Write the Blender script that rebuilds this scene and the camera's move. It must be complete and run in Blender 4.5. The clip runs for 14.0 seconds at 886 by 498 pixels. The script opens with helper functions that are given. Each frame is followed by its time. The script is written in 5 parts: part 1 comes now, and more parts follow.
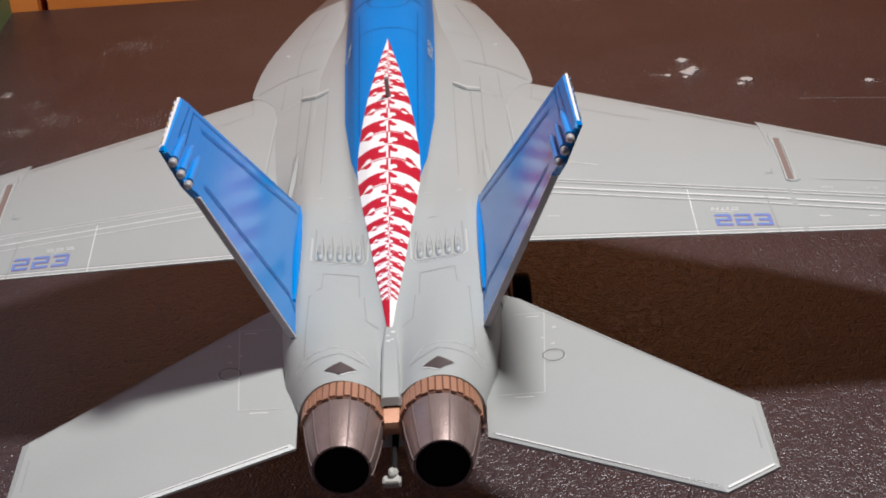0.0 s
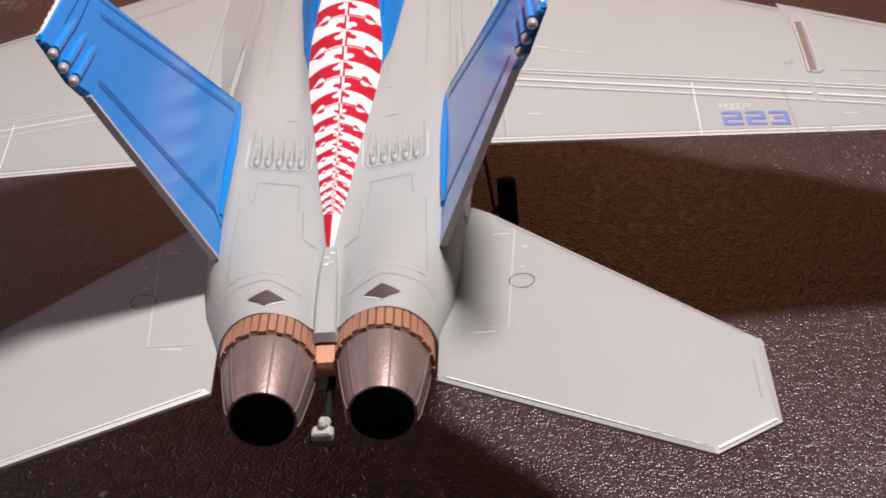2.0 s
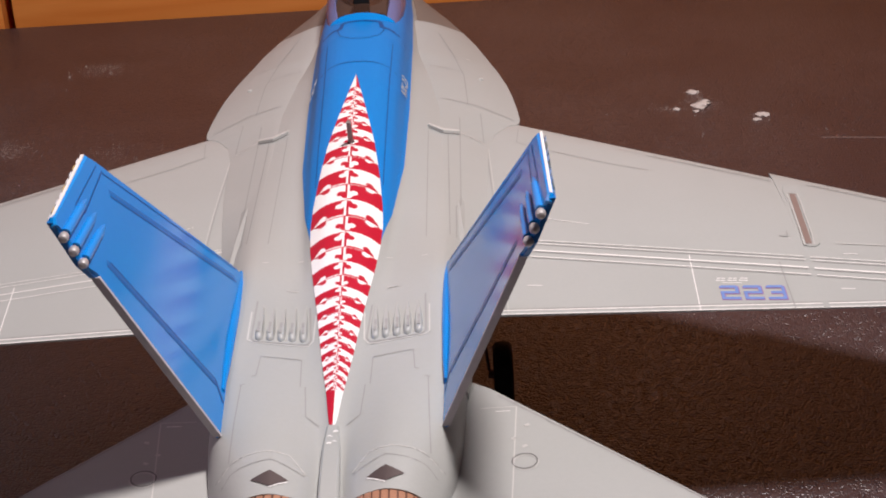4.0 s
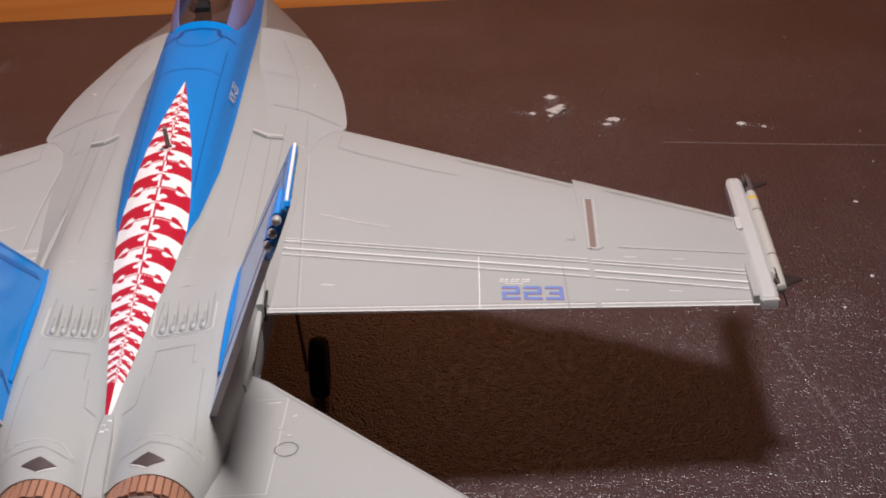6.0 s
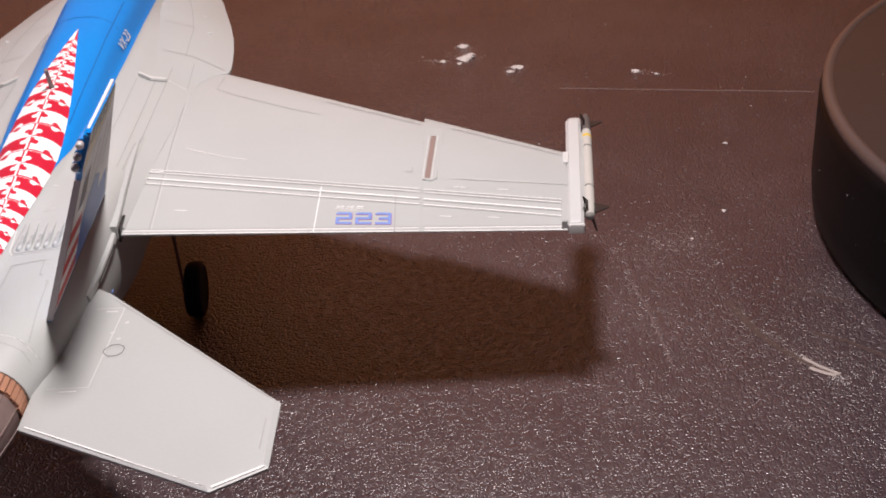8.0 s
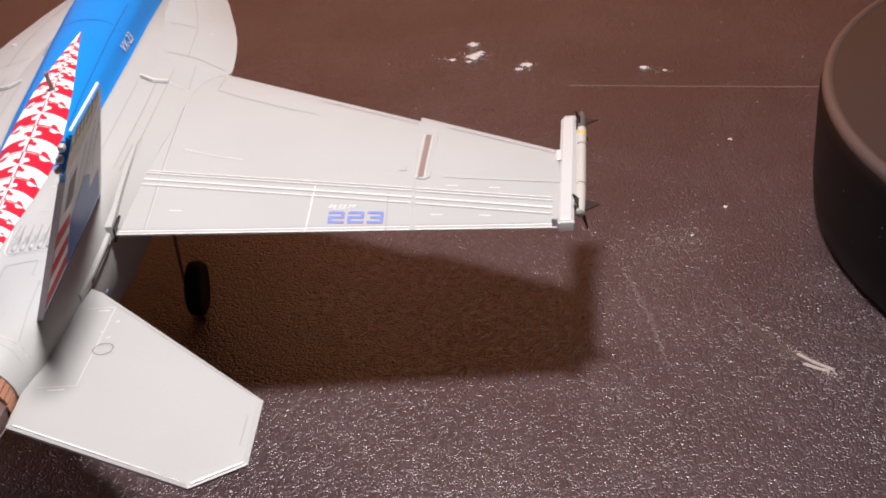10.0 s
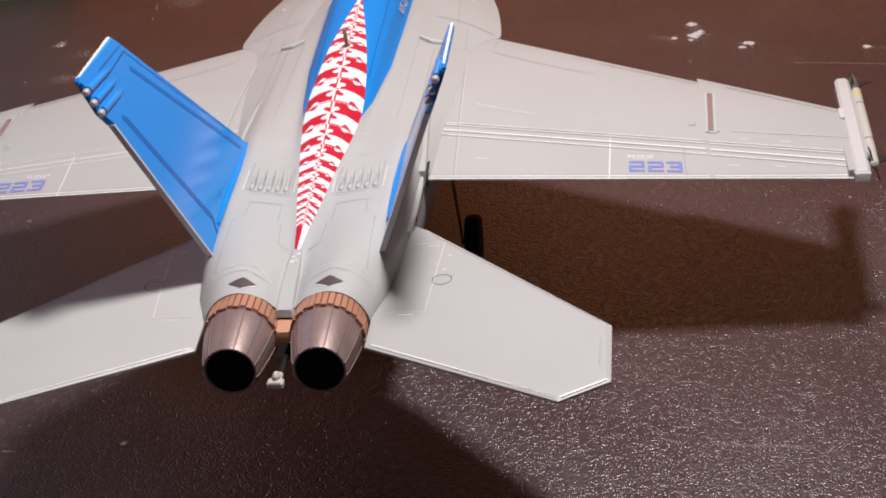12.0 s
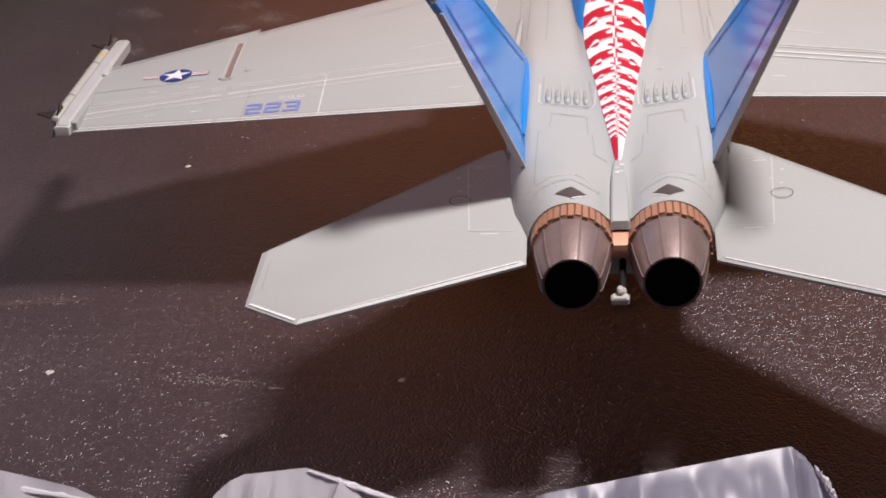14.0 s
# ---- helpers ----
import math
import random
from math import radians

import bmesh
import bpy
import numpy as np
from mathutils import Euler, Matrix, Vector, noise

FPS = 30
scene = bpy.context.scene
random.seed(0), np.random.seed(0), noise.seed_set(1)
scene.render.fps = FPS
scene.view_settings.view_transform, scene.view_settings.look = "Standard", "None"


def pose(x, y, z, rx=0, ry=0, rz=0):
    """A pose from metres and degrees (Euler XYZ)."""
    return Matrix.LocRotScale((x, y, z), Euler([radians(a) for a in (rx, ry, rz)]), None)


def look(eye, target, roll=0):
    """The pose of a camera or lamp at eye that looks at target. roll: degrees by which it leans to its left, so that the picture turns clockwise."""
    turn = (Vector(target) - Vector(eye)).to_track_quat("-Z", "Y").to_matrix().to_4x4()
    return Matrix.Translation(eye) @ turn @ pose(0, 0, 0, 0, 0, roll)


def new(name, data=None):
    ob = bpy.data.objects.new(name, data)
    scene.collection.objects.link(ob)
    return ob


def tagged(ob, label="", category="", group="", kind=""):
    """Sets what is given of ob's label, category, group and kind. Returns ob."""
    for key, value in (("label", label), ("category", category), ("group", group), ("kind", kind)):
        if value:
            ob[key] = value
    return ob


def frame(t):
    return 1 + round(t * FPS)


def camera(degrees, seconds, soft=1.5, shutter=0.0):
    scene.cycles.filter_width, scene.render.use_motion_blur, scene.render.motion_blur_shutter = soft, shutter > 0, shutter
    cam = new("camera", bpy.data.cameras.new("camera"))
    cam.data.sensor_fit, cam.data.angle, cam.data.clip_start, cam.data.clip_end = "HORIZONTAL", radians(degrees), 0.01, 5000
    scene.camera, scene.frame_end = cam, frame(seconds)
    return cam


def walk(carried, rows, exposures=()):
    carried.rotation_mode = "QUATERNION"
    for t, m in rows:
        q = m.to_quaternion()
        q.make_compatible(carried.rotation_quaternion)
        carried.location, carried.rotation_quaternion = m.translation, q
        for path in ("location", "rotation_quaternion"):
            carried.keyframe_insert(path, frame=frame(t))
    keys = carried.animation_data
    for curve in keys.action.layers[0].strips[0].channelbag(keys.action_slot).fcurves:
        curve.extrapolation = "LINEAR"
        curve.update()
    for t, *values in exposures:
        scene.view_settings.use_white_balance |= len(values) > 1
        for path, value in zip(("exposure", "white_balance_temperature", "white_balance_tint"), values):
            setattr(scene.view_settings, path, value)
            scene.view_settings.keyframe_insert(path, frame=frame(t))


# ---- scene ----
cam = camera(30.39, 14.0, soft=1.9)
PATH = [
    (0, (0.00844, -0.18314, 0.14448), (0.00795, -0.00435, 0.05485), -3.556),
    (0.5, (0.01641, -0.16205, 0.13699), (0.01174, 0.01563, 0.04529), -4.123),
    (1, (0.01717, -0.16112, 0.12882), (0.00759, 0.01260, 0.03017), -5.044),
    (1.5, (0.01594, -0.15873, 0.12955), (0.00710, 0.01472, 0.03038), -4.662),
    (2, (0.01959, -0.15179, 0.13091), (0.01271, 0.02026, 0.02916), -4.523),
    (2.5, (0.01889, -0.15124, 0.12978), (0.01251, 0.02120, 0.02866), -4.387),
    (3, (0.01697, -0.14942, 0.13343), (0.01085, 0.02621, 0.03796), -4.430),
    (3.2, (0.01644, -0.14967, 0.13388), (0.01100, 0.02747, 0.04119), -4.161),
    (5.3, (0.02067, -0.14850, 0.14271), (0.01965, 0.03133, 0.05518), -2.569),
    (5.5, (0.02590, -0.15064, 0.14153), (0.02537, 0.02874, 0.05308), -2.445),
    (6, (0.04162, -0.16114, 0.14321), (0.04230, 0.01761, 0.05349), -2.289),
    (6.5, (0.05970, -0.16484, 0.14435), (0.06094, 0.01307, 0.05298), -2.243),
    (7, (0.06617, -0.17098, 0.14302), (0.06518, 0.00611, 0.05008), -2.654),
    (7.5, (0.06791, -0.18096, 0.14563), (0.06402, -0.00435, 0.05186), -2.999),
    (8, (0.07522, -0.18641, 0.14936), (0.06936, -0.00999, 0.05532), -3.033),
    (8.2, (0.07686, -0.18770, 0.15048), (0.07031, -0.01144, 0.05618), -2.987),
    (10.3, (0.08434, -0.18810, 0.14992), (0.07174, -0.01204, 0.05588), -4.500),
    (10.5, (0.08133, -0.18907, 0.14876), (0.06802, -0.01299, 0.05485), -4.644),
    (11, (0.07148, -0.19471, 0.14807), (0.05620, -0.01833, 0.05503), -4.732),
    (11.5, (0.05807, -0.20035, 0.14683), (0.03955, -0.02379, 0.05472), -4.845),
    (12, (0.04668, -0.20517, 0.14698), (0.02662, -0.02843, 0.05556), -4.535),
    (12.5, (0.03576, -0.20501, 0.14548), (0.01442, -0.02822, 0.05444), -4.350),
    (13, (0.02451, -0.20600, 0.14555), (0.00275, -0.02890, 0.05522), -4.334),
    (13.5, (0.01555, -0.20671, 0.14247), (-0.00527, -0.02910, 0.05290), -4.147),
    (14, (-0.00070, -0.19641, 0.12652), (-0.02172, -0.01854, 0.03753), -4.354),
]
walk(cam, [(t, look(eye, target, roll)) for t, eye, target, roll in PATH],
     exposures=((0, -0.24, 6200, 3), (1, -0.2, 6550, 8), (2, -0.08, 6680, 12), (3, -0.1, 6720, 13), (5.3, -0.37, 6600, 11), (6, -0.34, 6620, 12), (6.5, 0.0, 6550, 12), (8, 0.11, 6550, 12), (10.3, 0.3, 6500, 11), (11.5, 0.03, 6500, 11), (12.5, 0.03, 6550, 12), (14, 0.02, 6550, 12)))

# ---- light: one small warm desk lamp over the model, and an unseen dim fill lamp added at the side ----
scene.view_settings.exposure = 0.0
lamp_data = bpy.data.lights.new("desk_lamp_light", "AREA")
lamp_data.shape, lamp_data.size, lamp_data.energy, lamp_data.color = "DISK", 0.044, 1.44, (1.0, 0.925, 0.93)
lamp = new("desk_lamp_light", lamp_data)
lamp.matrix_world = look((0.078, 0.017, 0.308), (-0.09, 0.08, 0.0))
# unseen fill lamp, added to lift the shadows
fill_data = bpy.data.lights.new("fill_light", "AREA")
fill_data.shape, fill_data.size, fill_data.size_y, fill_data.energy, fill_data.color = "RECTANGLE", 0.6, 0.6, 5.5, (1.0, 0.80, 0.96)
fill_lamp = new("fill_light", fill_data)
fill_lamp.matrix_world = look((-1.25, 0.3, 0.85), (0.0, 0.0, 0.0))
world = bpy.data.worlds.new("room_world")
scene.world = world
world.use_nodes = True
world.node_tree.nodes["Background"].inputs[0].default_value = (0.9, 0.75, 0.62, 1)
world.node_tree.nodes["Background"].inputs[1].default_value = 0.02

# ---- materials ----
MM = 0.001


def material(name, color, rough=0.5, metal=0.0, spec=0.5, vary=0.06, grain=1800.0, bump=0.0, bump_scale=2500.0, stain=None, stain_scale=60.0, stain_amount=0.3, coat=0.0):
    m = bpy.data.materials.new(name)
    m.use_nodes = True
    nt = m.node_tree
    b = nt.nodes["Principled BSDF"]
    b.inputs["Roughness"].default_value = rough
    b.inputs["Metallic"].default_value = metal
    b.inputs["Specular IOR Level"].default_value = spec
    b.inputs["Coat Weight"].default_value = coat
    tc = nt.nodes.new("ShaderNodeTexCoord")
    fine = nt.nodes.new("ShaderNodeTexNoise")
    fine.inputs["Scale"].default_value, fine.inputs["Detail"].default_value = grain, 3
    nt.links.new(tc.outputs["Object"], fine.inputs["Vector"])
    big = nt.nodes.new("ShaderNodeTexNoise")
    big.inputs["Scale"].default_value, big.inputs["Detail"].default_value = stain_scale, 5
    nt.links.new(tc.outputs["Object"], big.inputs["Vector"])
    mix = nt.nodes.new("ShaderNodeMix")
    mix.data_type = "RGBA"
    c = Vector(color)
    mix.inputs["A"].default_value = (*(c * (1 - vary)), 1)
    mix.inputs["B"].default_value = (*(c * (1 + vary)), 1)
    nt.links.new(fine.outputs["Fac"], mix.inputs["Factor"])
    mix2 = nt.nodes.new("ShaderNodeMix")
    mix2.data_type = "RGBA"
    ramp = nt.nodes.new("ShaderNodeMapRange")
    ramp.inputs["From Min"].default_value, ramp.inputs["From Max"].default_value = 0.45, 0.75
    ramp.inputs["To Max"].default_value = stain_amount
    nt.links.new(big.outputs["Fac"], ramp.inputs["Value"])
    nt.links.new(ramp.outputs["Result"], mix2.inputs["Factor"])
    nt.links.new(mix.outputs["Result"], mix2.inputs["A"])
    mix2.inputs["B"].default_value = (*(stain or c * 0.85), 1)
    nt.links.new(mix2.outputs["Result"], b.inputs["Base Color"])
    if bump:
        bn = nt.nodes.new("ShaderNodeTexNoise")
        bn.inputs["Scale"].default_value = bump_scale
        nt.links.new(tc.outputs["Object"], bn.inputs["Vector"])
        bu = nt.nodes.new("ShaderNodeBump")
        bu.inputs["Strength"].default_value, bu.inputs["Distance"].default_value = bump, 0.0001
        nt.links.new(bn.outputs["Fac"], bu.inputs["Height"])
        nt.links.new(bu.outputs["Normal"], b.inputs["Normal"])
    return m


GREY = material("grey_model_paint", (0.37, 0.382, 0.367), 0.42, spec=0.45, vary=0.03, bump=0.12, stain=(0.325, 0.335, 0.32), stain_scale=45, stain_amount=0.35)
RAILGREY = material("pale_rail_paint", (0.47, 0.472, 0.455), 0.4, spec=0.45, vary=0.04, bump=0.1)
GREY_LINE = material("recessed_panel_line", (0.305, 0.305, 0.295), 0.6)
VENTHOLE = material("shaded_vent_slot", (0.16, 0.16, 0.155), 0.6)
# pale tones: highlights painted along edges, also used for small fittings and chips
GREY_EDGE = material("pale_grey_and_edge_glint", (0.52, 0.52, 0.495), 0.38)
GLINT = material("edge_glint_and_chip", (0.80, 0.79, 0.76), 0.3)
WHITE = material("white_marking", (0.80, 0.79, 0.77), 0.45)
OFFWHITE = material("missile_white", (0.44, 0.43, 0.39), 0.45, bump=0.1)
RED = material("red_marking", (0.46, 0.005, 0.026), 0.4)
BLUE = material("blue_model_paint", (0.0, 0.21, 0.60), 0.15, spec=0.32, vary=0.04, bump=0.03, stain=(0.001, 0.205, 0.63), stain_scale=60)
BLUE_SPINE = material("satin_blue_spine_paint", (0.0, 0.185, 0.55), 0.42, spec=0.2, vary=0.04, bump=0.05, stain=(0.001, 0.185, 0.58), stain_scale=60)
BLUE_SHADE = material("darker_blue_band", (0.0, 0.135, 0.43), 0.3, spec=0.35)
EDGEGREY = material("worn_grey_fin_edge", (0.44, 0.40, 0.42), 0.55, vary=0.15, grain=900)
BLUE_LINE = material("dark_blue_groove", (0.001, 0.06, 0.24), 0.5)
INDIGO = material("indigo_marking", (0.15, 0.24, 0.52), 0.45, vary=0.2)
INSIGNIA = material("insignia_blue", (0.01, 0.035, 0.20), 0.45)
PINK = material("insignia_bar_red", (0.62, 0.25, 0.24), 0.45)
SLOT = material("brown_fold_seal", (0.225, 0.16, 0.14), 0.5)
COPPER = material("copper_paint", (0.47, 0.24, 0.15), 0.46, metal=0.35, vary=0.15, grain=3000, bump=0.3)
COPPER_DARK = material("dark_copper_gap", (0.16, 0.075, 0.05), 0.5, metal=0.3, vary=0.15)
NOZZLE = material("burnt_metal_paint", (0.29, 0.215, 0.195), 0.42, metal=0.5, vary=0.12, grain=2500, bump=0.4, stain=(0.18, 0.12, 0.11), stain_scale=250, stain_amount=0.5)
NOZZLE_DARK = material("dark_nozzle_groove", (0.15, 0.105, 0.095), 0.5)
FLAT_BLACK = material("black_inner_nozzle", (0.006, 0.005, 0.005), 0.8, spec=0.1)
GUNMETAL = material("dark_diamond_panel", (0.10, 0.075, 0.072), 0.4, metal=0.3)
DARKGREY = material("dark_grey_missile_part", (0.085, 0.075, 0.072), 0.5)
BLACK = material("black_plastic", (0.012, 0.011, 0.011), 0.45)
RUBBER = material("black_tyre", (0.010, 0.009, 0.009), 0.7, spec=0.2)
SILVER = material("silver_paint", (0.55, 0.53, 0.52), 0.35, metal=0.5)
YELLOW = material("yellow_band", (0.62, 0.42, 0.06), 0.45)
GOLD = material("gold_checker_paint", (0.50, 0.36, 0.15), 0.42, spec=0.25)
NAVY = material("navy_fin_marking", (0.035, 0.11, 0.40), 0.42, spec=0.25, vary=0.2, grain=300)
PALE = material("pale_grey_fin_marking", (0.66, 0.63, 0.61), 0.42, spec=0.25, vary=0.14, grain=250)
FINRED = material("red_fin_stripe", (0.55, 0.015, 0.012), 0.42, spec=0.25)
FINWHITE = material("white_fin_stripe", (0.8, 0.79, 0.77), 0.42, spec=0.25)
TIPBROWN = material("dull_brown_grey", (0.17, 0.135, 0.115), 0.6)
LEG = material("dark_brown_leg", (0.17, 0.095, 0.08), 0.6)
SEAT = material("bronze_seat", (0.46, 0.24, 0.15), 0.22, metal=0.5)
PROBE = material("grey_brown_probe", (0.20, 0.16, 0.15), 0.45)


def table_material():
    m = bpy.data.materials.new("dark_grained_tabletop")
    m.use_nodes = True
    nt = m.node_tree
    b = nt.nodes["Principled BSDF"]
    tc = nt.nodes.new("ShaderNodeTexCoord")
    # pebbled grain
    vor = nt.nodes.new("ShaderNodeTexVoronoi")
    vor.feature = "SMOOTH_F1"
    vor.inputs["Scale"].default_value = 2350
    vor.inputs["Smoothness"].default_value = 0.08
    warp = nt.nodes.new("ShaderNodeTexNoise")
    warp.inputs["Scale"].default_value = 700
    wm = nt.nodes.new("ShaderNodeMix")
    wm.data_type = "RGBA"
    wm.blend_type = "LINEAR_LIGHT"
    wm.inputs["Factor"].default_value = 0.00005
    nt.links.new(tc.outputs["Object"], warp.inputs["Vector"])
    nt.links.new(tc.outputs["Object"], wm.inputs["A"])
    nt.links.new(warp.outputs["Color"], wm.inputs["B"])
    nt.links.new(wm.outputs["Result"], vor.inputs["Vector"])
    bump = nt.nodes.new("ShaderNodeBump")
    bump.inputs["Strength"].default_value, bump.inputs["Distance"].default_value = 1.0, 0.00018
    bump.invert = True
    spark = nt.nodes.new("ShaderNodeTexNoise")
    spark.inputs["Scale"].default_value, spark.inputs["Detail"].default_value = 2600, 2
    nt.links.new(tc.outputs["Object"], spark.inputs["Vector"])
    dome = nt.nodes.new("ShaderNodeMath")
    dome.operation, dome.inputs[1].default_value = "POWER", 2.0
    nt.links.new(vor.outputs["Distance"], dome.inputs[0])
    hs = nt.nodes.new("ShaderNodeMath")
    hs.operation, hs.inputs[1].default_value = "MULTIPLY_ADD", -0.02
    nt.links.new(spark.outputs["Fac"], hs.inputs[0])
    # some grains stand higher than the rest
    lively = nt.nodes.new("ShaderNodeTexNoise")
    lively.inputs["Scale"].default_value = 700
    nt.links.new(tc.outputs["Object"], lively.inputs["Vector"])
    amp = nt.nodes.new("ShaderNodeMapRange")
    amp.inputs["From Min"].default_value, amp.inputs["From Max"].default_value, amp.inputs["To Min"].default_value, amp.inputs["To Max"].default_value = 0.36, 0.68, 0.5, 1.8
    nt.links.new(lively.outputs["Fac"], amp.inputs["Value"])
    # broad patches where the grain is rubbed flat
    worn = nt.nodes.new("ShaderNodeTexNoise")
    worn.inputs["Scale"].default_value, worn.inputs["Detail"].default_value, worn.inputs["Distortion"].default_value = 14, 5, 1.2
    nt.links.new(tc.outputs["Object"], worn.inputs["Vector"])
    flat = nt.nodes.new("ShaderNodeMapRange")
    flat.inputs["From Min"].default_value, flat.inputs["From Max"].default_value, flat.inputs["To Min"].default_value, flat.inputs["To Max"].default_value = 0.4, 0.62, 1.0, 0.75
    nt.links.new(worn.outputs["Fac"], flat.inputs["Value"])
    height = nt.nodes.new("ShaderNodeMath")
    height.operation = "MULTIPLY"
    nt.links.new(amp.outputs["Result"], height.inputs[0])
    nt.links.new(flat.outputs["Result"], height.inputs[1])
    tall = nt.nodes.new("ShaderNodeMath")
    tall.operation = "MULTIPLY"
    nt.links.new(dome.outputs["Value"], tall.inputs[0])
    nt.links.new(height.outputs["Value"], tall.inputs[1])
    nt.links.new(tall.outputs["Value"], hs.inputs[2])
    nt.links.new(hs.outputs["Value"], bump.inputs["Height"])
    nt.links.new(bump.outputs["Normal"], b.inputs["Normal"])
    # dusty patches over dark brown
    dust = nt.nodes.new("ShaderNodeTexNoise")
    dust.inputs["Scale"].default_value, dust.inputs["Detail"].default_value, dust.inputs["Roughness"].default_value = 22, 8, 0.7
    nt.links.new(tc.outputs["Object"], dust.inputs["Vector"])
    r = nt.nodes.new("ShaderNodeMapRange")
    r.inputs["From Min"].default_value, r.inputs["From Max"].default_value, r.inputs["To Max"].default_value = 0.42, 0.78, 0.5
    nt.links.new(dust.outputs["Fac"], r.inputs["Value"])
    fine = nt.nodes.new("ShaderNodeTexNoise")
    fine.inputs["Scale"].default_value, fine.inputs["Detail"].default_value = 900, 4
    nt.links.new(tc.outputs["Object"], fine.inputs["Vector"])
    fr = nt.nodes.new("ShaderNodeMapRange")
    fr.inputs["From Min"].default_value, fr.inputs["From Max"].default_value, fr.inputs["To Min"].default_value = 0.45, 0.7, 0.12
    nt.links.new(fine.outputs["Fac"], fr.inputs["Value"])
    mul = nt.nodes.new("ShaderNodeMath")
    mul.operation = "MULTIPLY"
    nt.links.new(r.outputs["Result"], mul.inputs[0])
    nt.links.new(fr.outputs["Result"], mul.inputs[1])
    mix = nt.nodes.new("ShaderNodeMix")
    mix.data_type = "RGBA"
    mix.inputs["A"].default_value = (0.040, 0.023, 0.0268, 1)
    mix.inputs["B"].default_value = (0.21, 0.17, 0.17, 1)
    nt.links.new(mul.outputs["Value"], mix.inputs["Factor"])
    nt.links.new(mix.outputs["Result"], b.inputs["Base Color"])
    b.inputs["Roughness"].default_value = 0.34
    b.inputs["IOR"].default_value = 1.6
    b.inputs["Specular IOR Level"].default_value = 0.9
    return m


def wood_material():
    m = bpy.data.materials.new("orange_varnished_wood")
    m.use_nodes = True
    nt = m.node_tree
    b = nt.nodes["Principled BSDF"]
    tc = nt.nodes.new("ShaderNodeTexCoord")
    mp = nt.nodes.new("ShaderNodeMapping")
    mp.inputs["Scale"].default_value = (6, 6, 70)
    n = nt.nodes.new("ShaderNodeTexNoise")
    n.inputs["Scale"].default_value, n.inputs["Detail"].default_value, n.inputs["Distortion"].default_value = 3, 6, 0.6
    nt.links.new(tc.outputs["Object"], mp.inputs["Vector"])
    nt.links.new(mp.outputs["Vector"], n.inputs["Vector"])
    cr = nt.nodes.new("ShaderNodeValToRGB")
    cr.color_ramp.elements[0].color, cr.color_ramp.elements[0].position = (0.68, 0.20, 0.034, 1), 0.3
    cr.color_ramp.elements[1].color, cr.color_ramp.elements[1].position = (0.82, 0.30, 0.07, 1), 0.75
    nt.links.new(n.outputs["Fac"], cr.inputs["Fac"])
    nt.links.new(cr.outputs["Color"], b.inputs["Base Color"])
    b.inputs["Roughness"].default_value = 0.4
    return m


def clear_material(name, color, rough, opacity, gloss=1.0):
    m = bpy.data.materials.new(name)
    m.use_nodes = True
    nt = m.node_tree
    b = nt.nodes["Principled BSDF"]
    b.inputs["Base Color"].default_value = (*color, 1)
    b.inputs["Roughness"].default_value = rough
    tr = nt.nodes.new("ShaderNodeBsdfTransparent")
    tr.inputs[0].default_value = (*[0.5 + 0.5 * c for c in color], 1)
    b.inputs["Specular IOR Level"].default_value = gloss
    mx = nt.nodes.new("ShaderNodeMixShader")
    mx.inputs[0].default_value = opacity
    out = nt.nodes["Material Output"]
    nt.links.new(tr.outputs[0], mx.inputs[1])
    nt.links.new(b.outputs[0], mx.inputs[2])
    nt.links.new(mx.outputs[0], out.inputs["Surface"])
    return m


TABLE = table_material()
WOOD = wood_material()
CANOPY = clear_material("smoky_canopy_plastic", (0.26, 0.14, 0.10), 0.05, 0.14)
LILAC = clear_material("lavender_canopy_frame", (0.22, 0.24, 0.50), 0.2, 0.7)
FILM = clear_material("clear_plastic_film", (0.27, 0.265, 0.33), 0.34, 0.62, 0.45)
# the same film made paler and whiter where highlights gather
FILM_PALE = clear_material("highlight_paled_film", (0.56, 0.54, 0.58), 0.16, 0.62, 0.8)
FILM_EDGE = clear_material("white_highlight_film", (0.78, 0.76, 0.80), 0.2, 0.85)
PURPLE = material("purple_outline", (0.30, 0.16, 0.34), 0.5, vary=0.2)
WALL = material("pale_wall_paint", (0.84, 0.79, 0.83), 0.8, grain=60, stain_scale=3)
CEIL = material("white_ceiling_paint", (0.75, 0.71, 0.66), 0.9, grain=60, stain_scale=3)
FLOOR = material("brown_floor", (0.18, 0.11, 0.07), 0.6, grain=30, stain_scale=4)
# one black plastic: darker side, brown reflections painted into rim and top
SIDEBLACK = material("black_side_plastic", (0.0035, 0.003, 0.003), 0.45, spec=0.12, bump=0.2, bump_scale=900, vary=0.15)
RIM_SHEEN = material("sheen_brown_rim", (0.075, 0.052, 0.046), 0.32, spec=0.6, bump=0.2, bump_scale=900, vary=0.2)
PUCK = material("dusty_sheen_brown_plastic", (0.034, 0.024, 0.0215), 0.36, bump=0.25, bump_scale=900, vary=0.15)
GREEN = material("green_card_box", (0.12, 0.17, 0.07), 0.6)
DUST = material("pale_dust_crumb", (0.62, 0.56, 0.52), 0.9)
SCRATCH_DIM = material("dim_scratch", (0.15, 0.105, 0.10), 0.6)
SCUFF = material("pale_scuff", (0.40, 0.34, 0.31), 0.7, vary=0.3, grain=1500)
SPECK = material("grey_dust_speck", (0.22, 0.19, 0.18), 0.9)
SCRATCH = material("fine_scratch", (0.19, 0.135, 0.12), 0.6)
RUB = material("faint_rub_mark", (0.075, 0.048, 0.042), 0.5, vary=0.4, grain=1200)


